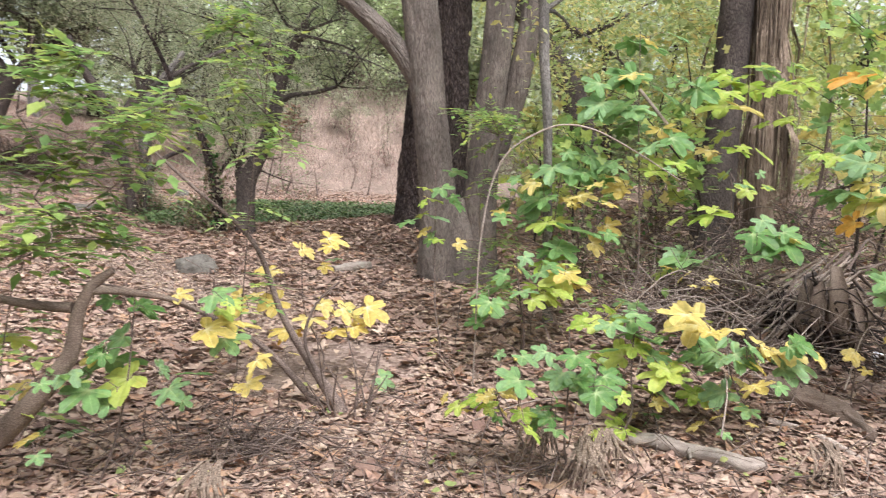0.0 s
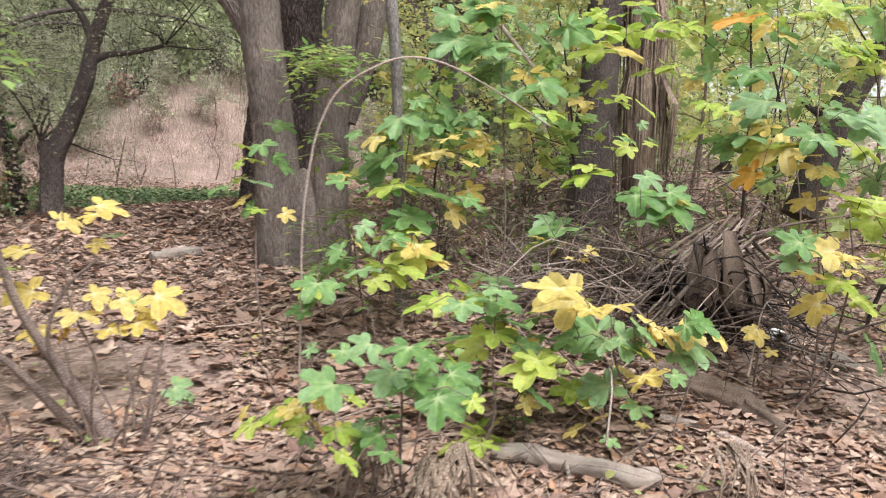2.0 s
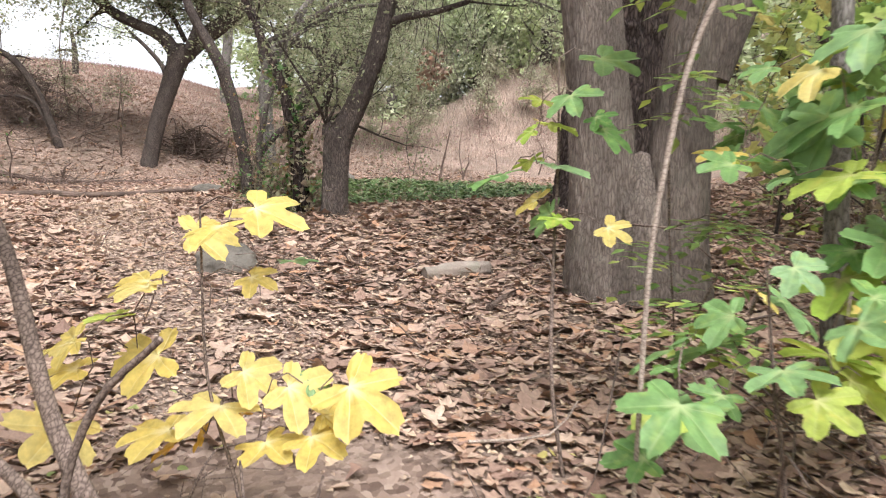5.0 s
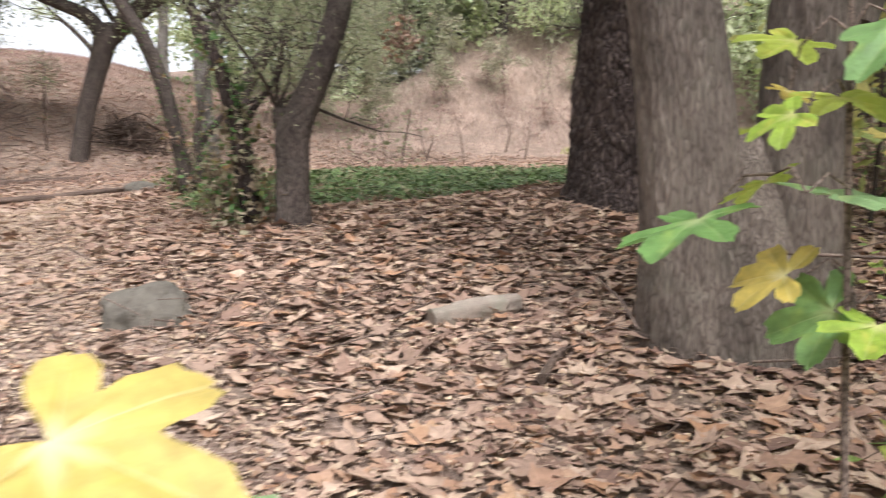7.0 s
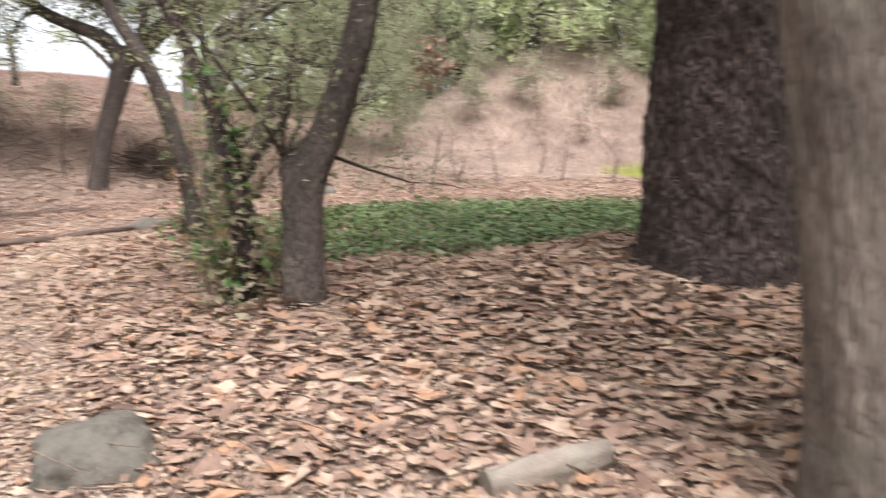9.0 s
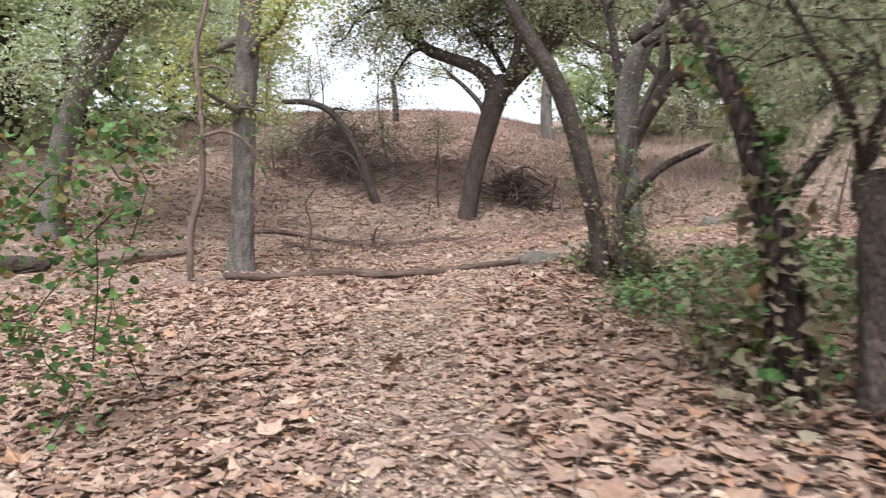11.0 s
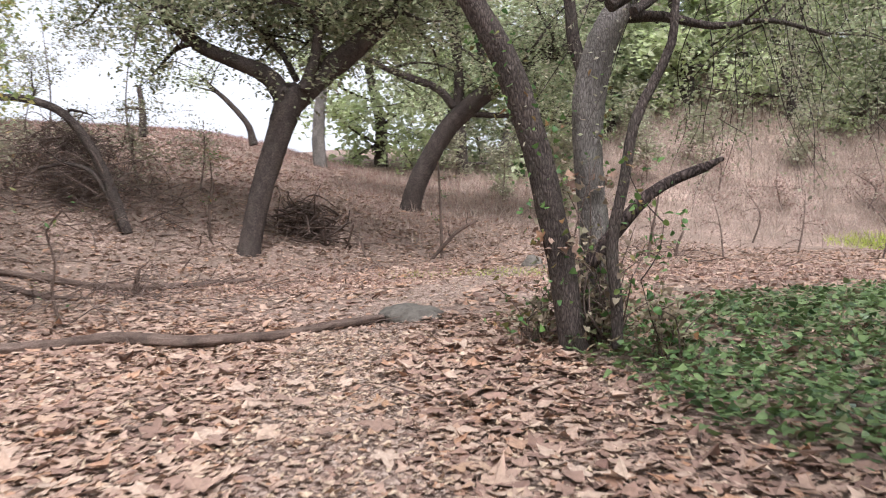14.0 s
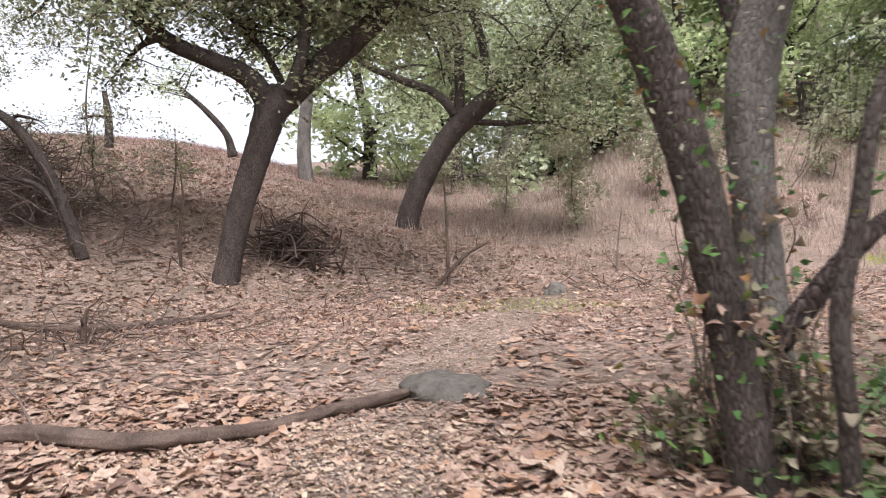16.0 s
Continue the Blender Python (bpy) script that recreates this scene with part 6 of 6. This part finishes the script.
grass("green_grass", "yellow-green grass beside the trail", 6000, lambda x, y, r: 1 - ((x + 9.8) / 2.6) ** 2 - ((y - 26.5) / 1.5) ** 2 > r.uniform(0, 0.9, len(x)), (-13, -6, 24, 29), 0.08, MOSSGRASS, 114)

# ---- hanging twigs and leaves on the vine-clad oak ----


def curtain(name, label, seed, n, line, drop, leaves, mat):
    """Drooping leafy strands below a limb."""
    rng = np.random.default_rng(seed)
    p = spline(line, 0.1)
    ob = thing(name, tuple(p[0, :3]), label, "hanging boughs")
    wood, fol = Geo(), Geo()
    for _ in range(n):
        s = p[rng.integers(0, len(p)), :3] + rng.normal(0, 0.12, 3)
        d = drop * rng.uniform(0.4, 1.15)
        out = rng.normal(0, 0.45, 2)
        q = [(*s, 0.008)]
        for k in range(1, 5):
            q.append((s[0] + out[0] * k / 3 + rng.normal(0, 0.06), s[1] + out[1] * k / 3 + rng.normal(0, 0.06), s[2] + 0.2 * (k == 1) - d * k / 4, 0.007 - 0.0013 * k))
        tube(wood, q, 4, 0.12, closed=False)
        c = spline(q, 0.06)[:, :3]
        m = int(leaves * rng.uniform(0.2, 1.5))
        c = c[rng.integers(len(c) // 4, len(c), m)] + rng.normal(0, 0.09, (m, 3))
        scatter(fol, OVAL, c, rng.uniform(0.6, 1.3, m) * 0.045, 0.9, rng)
    part("strand", wood, DARKTWIG, ob, "", "stuff")
    part("foliage", fol, mat, ob, "", "stuff")


curtain("hanging_boughs", "grey-green leafy strands hanging from oak limbs", 121, 46, [(-6.3, 17.9, 3.9, 0.1), (-5, 18.7, 4.5, 0.1), (-3.4, 20.2, 4.9, 0.1), (-2, 21.5, 4.8, 0.1), (-0.6, 22.6, 4.3, 0.1)], 2.2, 110, VINELEAF)
curtain("hanging_boughs", "drooping oak twigs with small leaves", 122, 40, [(-5.4, 19, 4.3, 0.1), (-4.6, 21, 4.6, 0.1), (-4.4, 23, 4.3, 0.1), (-5.2, 25, 4.2, 0.1)], 2.0, 70, VINELEAF)
curtain("hanging_boughs", "thin drooping twigs over the ivy", 123, 34, [(-3.2, 14.6, 4.0, 0.1), (-2.2, 16.5, 4.5, 0.1), (-1.2, 18.5, 4.6, 0.1), (0.2, 20, 4.6, 0.1)], 1.5, 60, HAZEGREY)


def trunk_ivy():
    """Leaves that cling to the stems of the vine-clad oak."""
    rng = np.random.default_rng(131)
    ob = thing("climbing_vine", (-6.7, 17.0, 0.7), "climbing vine with green and brown leaves on oak stems", "vine")
    a = spline([(-6.76, 17.36, 0.54, 0.145), (-6.8, 17.35, 0.83, 0.128), (-6.87, 17.34, 1.33, 0.124), (-6.95, 17.32, 1.74, 0.124), (-7.03, 17.3, 2.14, 0.124), (-7.17, 17.27, 2.59, 0.128), (-7.33, 17.22, 3.01, 0.124), (-7.53, 17.17, 3.38, 0.116), (-7.77, 17.1, 3.82, 0.095), (-8.01, 17.04, 4.4, 0.07)], 0.05)
    b = spline([(-6.61, 17.93, 0.52, 0.189), (-6.63, 17.93, 0.95, 0.171), (-6.67, 17.93, 1.53, 0.158), (-6.72, 17.92, 2.16, 0.144), (-6.71, 17.93, 2.7, 0.162), (-6.62, 17.96, 3.11, 0.149), (-6.5, 18.01, 3.4, 0.131), (-6.27, 18.08, 3.78, 0.104), (-5.93, 18.19, 4.32, 0.072)], 0.05)
    g, dead = Geo(), Geo()
    for p, n, lo, hi in ((a, 200, 0.7, 3.2), (b, 130, 0.9, 3.0)):
        s = p[(p[:, 2] > lo) & (p[:, 2] < hi)]
        q = s[rng.integers(0, len(s), n)]
        ang = rng.uniform(0, 6.28, n)
        r = q[:, 3] + rng.uniform(0.01, 0.14, n)
        scatter(g, IVYBLADE, q[:, :3] + np.stack([np.cos(ang) * r, np.sin(ang) * r, rng.normal(0, 0.05, n)], 1), rng.uniform(0.03, 0.075, n), 0.9, rng, 0.3)
    for z0, p in ((1.45, a), (1.95, b), (0.95, b)):
        s = p[np.argmin(np.abs(p[:, 2] - z0))]
        n = 26
        ang, r = rng.uniform(0, 6.28, n), s[3] + rng.uniform(0, 0.06, n)
        scatter(dead, FALLEN, s[:3] + np.stack([np.cos(ang) * r, np.sin(ang) * r, rng.normal(0, 0.06, n)], 1), rng.uniform(0.07, 0.13, n), 0.9, rng, 0.5)
    part("leaf", g, BRAMBLE, ob, "", "stuff")
    mass, wood = Geo(), Geo()
    for cx, cy, h in ((-6.62, 17.55, 1.1), (-6.85, 17.75, 1.4)):
        cz = float(ground_at(cx, cy))
        for _ in range(14):
            e = np.array([cx + rng.normal(0, 0.2), cy + rng.normal(0, 0.2), cz + h * rng.uniform(0.5, 1.2)])
            tube(wood, [(cx + rng.normal(0, 0.1), cy + rng.normal(0, 0.1), cz, 0.01), (*(0.5 * (e + (cx, cy, cz)) + rng.normal(0, 0.1, 3)), 0.008), (*e, 0.003)], 5, 0.15, closed=False)
        n = 150
        c = np.stack([rng.normal(cx, 0.17, n), rng.normal(cy, 0.2, n), cz + 0.05 + np.abs(rng.normal(0, 0.5, n)) * h], 1)
        scatter(mass, IVYBLADE, c, rng.uniform(0.04, 0.09, n), 0.8, rng, 0.4)
    part("cane", wood, TWIG, ob, "", "stuff")
    part("faded_leaf", mass, WITHERED, ob, "", "stuff")
    part("dead_leaf", dead, DRY, ob, "", "stuff")


trunk_ivy()


def stem_ivy():
    """Ivy and withered leaves heaped round the foot of the dark stem."""
    rng = np.random.default_rng(133)
    ob = thing("climbing_ivy", (-3.6, 12.85, 0.5), "ivy with green and withered leaves round a dark oak stem", "ivy")
    line = spline([(-3.6, 12.84, 0.45, 0.13), (-3.61, 12.85, 0.8, 0.1), (-3.66, 12.88, 1.2, 0.08), (-3.75, 12.92, 1.55, 0.07), (-3.9, 12.96, 2.0, 0.06), (-4.15, 13.05, 2.45, 0.06)], 0.04)
    vines, green, grey = Geo(), Geo(), Geo()
    for _ in range(9):
        a = rng.uniform(0, 6.28)
        pts = [(q[0] + (q[3] + 0.01) * math.cos(a + q[2] * 1.5), q[1] + (q[3] + 0.01) * math.sin(a + q[2] * 1.5), q[2], 0.008) for q in line[::8]]
        tube(vines, pts[:int(rng.integers(4, len(pts)))], 5, 0.08, closed=False)
    for geo, n, lo, hi, reach in ((green, 260, 0.55, 2.4, 0.16), (grey, 460, 0.45, 1.6, 0.28)):
        s = line[(line[:, 2] > lo) & (line[:, 2] < hi)]
        k = (len(s) * rng.uniform(0, 1, n) ** 1.5).astype(int)
        q = s[k]
        a, r = rng.uniform(0, 6.28, n), q[:, 3] + np.abs(rng.normal(0, reach * 0.6, n)) * (1.2 - 0.7 * k / len(s))
        scatter(geo, IVYBLADE, q[:, :3] + np.stack([np.cos(a) * r, np.sin(a) * r, rng.normal(0, 0.06, n)], 1), rng.uniform(0.04, 0.095, n), 0.9, rng, 0.4)
    part("vine_stem", vines, DARKTWIG, ob, "", "stuff")
    part("leaf", green, BRAMBLE, ob, "", "stuff")
    part("withered_leaf", grey, WITHERED, ob, "", "stuff")


stem_ivy()


def undergrowth(spots):
    """Low tangles of half-withered shoots round the oak stems."""
    for i, (x, y, h, wide) in enumerate(spots):
        rng = np.random.default_rng(150 + i)
        z = float(ground_at(x, y))
        ob = thing("low_shrub", (x, y, z), "low tangled shrub with withered grey and green leaves", "shrub", "undergrowth")
        wood, fol, dead = Geo(), Geo(), Geo()
        tips = []
        for _ in range(16):
            e = np.array([x + rng.normal(0, wide), y + rng.normal(0, wide), z + h * rng.uniform(0.3, 1.1)])
            mid = np.array([0.6 * x + 0.4 * e[0], 0.6 * y + 0.4 * e[1], z + (e[2] - z) * 0.7]) + rng.normal(0, 0.05, 3)
            cane = [(x + rng.normal(0, 0.05), y + rng.normal(0, 0.05), z - 0.03, 0.008), (*mid, 0.006), (*e, 0.003)]
            tube(wood, cane, 5, 0.12, closed=False)
            tips.append(spline(cane, 0.05)[4:, :3])
        t = np.concatenate(tips)
        for geo, n in ((fol, 70), (dead, 210)):
            c = t[rng.integers(0, len(t), n)] + rng.normal(0, 0.06, (n, 3))
            c[:, 2] = np.maximum(c[:, 2], ground_at(c[:, 0], c[:, 1]) + 0.03)
            scatter(geo, IVYBLADE, c, rng.uniform(0.035, 0.085, n), 0.9, rng, 0.4)
        part("cane", wood, TWIG, ob, "", "stuff")
        part("leaf", fol, BRAMBLE, ob, "", "stuff")
        part("withered_leaf", dead, WITHERED, ob, "", "stuff")


undergrowth([(-3.9, 13.1, 0.5, 0.18), (-4.2, 13.5, 0.6, 0.2), (-4.0, 14.0, 0.45, 0.22), (-6.0, 16.9, 0.5, 0.2), (-6.45, 17.5, 0.8, 0.25), (-7.1, 17.6, 0.5, 0.2)])

undergrowth([(1.7, 9.6, 0.9, 0.4), (2.6, 10.3, 0.8, 0.45), (3.2, 9.4, 0.7, 0.4), (2.2, 11.6, 1.1, 0.5), (4.9, 10.6, 0.9, 0.5), (5.8, 9.5, 0.9, 0.5), (3.4, 12.2, 1.2, 0.5), (5.0, 12.3, 1.2, 0.6), (6.6, 11.0, 1.1, 0.5), (1.9, 13.6, 1.1, 0.5), (4.2, 14.8, 1.3, 0.6), (6.4, 13.8, 1.4, 0.6), (7.6, 12.4, 1.2, 0.6)])


def dead_clump():
    """Withered leaves caught in a broken hanging twig."""
    rng = np.random.default_rng(137)
    ob = thing("dead_leaf_clump", (-3.15, 16.9, 2.75), "clump of withered brown leaves hanging on a broken twig", "dead leaves")
    g, w = Geo(), Geo()
    tube(w, [(-3.0, 17.1, 4.4, 0.012), (-3.08, 17.0, 3.6, 0.01), (-3.15, 16.9, 2.55, 0.006)], 6, 0.1, 0.05, 0, rng)
    c = np.array([-3.15, 16.9, 2.78]) + rng.normal(0, 1, (150, 3)) * np.array([0.12, 0.12, 0.17])
    scatter(g, FALLEN, c, rng.uniform(0.06, 0.13, 150), 1.0, rng, 0.5)
    part("twig", w, DARKTWIG, ob)
    part("leaf", g, DRY, ob, "", "stuff")


dead_clump()
bramble([(-6.2, 16.6, 1.2), (-6.05, 16.75, 1.6), (-6.3, 16.7, 2.0)], 46, "thin shoots with green leaves beside oak stems", (-6.0, 16.95), BRAMBLE, 0.055)

# ---- single fallen leaves on the litter by the trail ----


def single_leaves():
    rng = np.random.default_rng(141)
    meshes = []
    for k in range(4):
        g = Geo()
        v, f = palmate(rng, 5, 0.74, True)
        v[:, 2] += rng.normal(0, 0.35) * v[:, 0] ** 2 + rng.normal(0, 0.35) * v[:, 1] ** 2
        g.add(v, f)
        meshes.append(g.mesh("leaf", DRY_ONE))
    made = 0
    while made < 300:
        y = rng.uniform(4.6, 17.5)
        x = np.interp(y, TRAIL[:, 1], TRAIL[:, 0]) + rng.normal(0, 1.6)
        if in_ivy(x, y) > 0.1 or y > 17.6:
            continue
        ob = new("leaf", meshes[made % 4])
        ob.parent = GROUND
        s = rng.uniform(0.12, 0.21)
        ob.matrix_basis = pose(x, y, float(ground_at(x, y)) + 0.05, rng.normal(0, 14), rng.normal(0, 14), rng.uniform(0, 360)) @ Matrix.Diagonal((s, s, s, 1))
        made += 1


single_leaves()
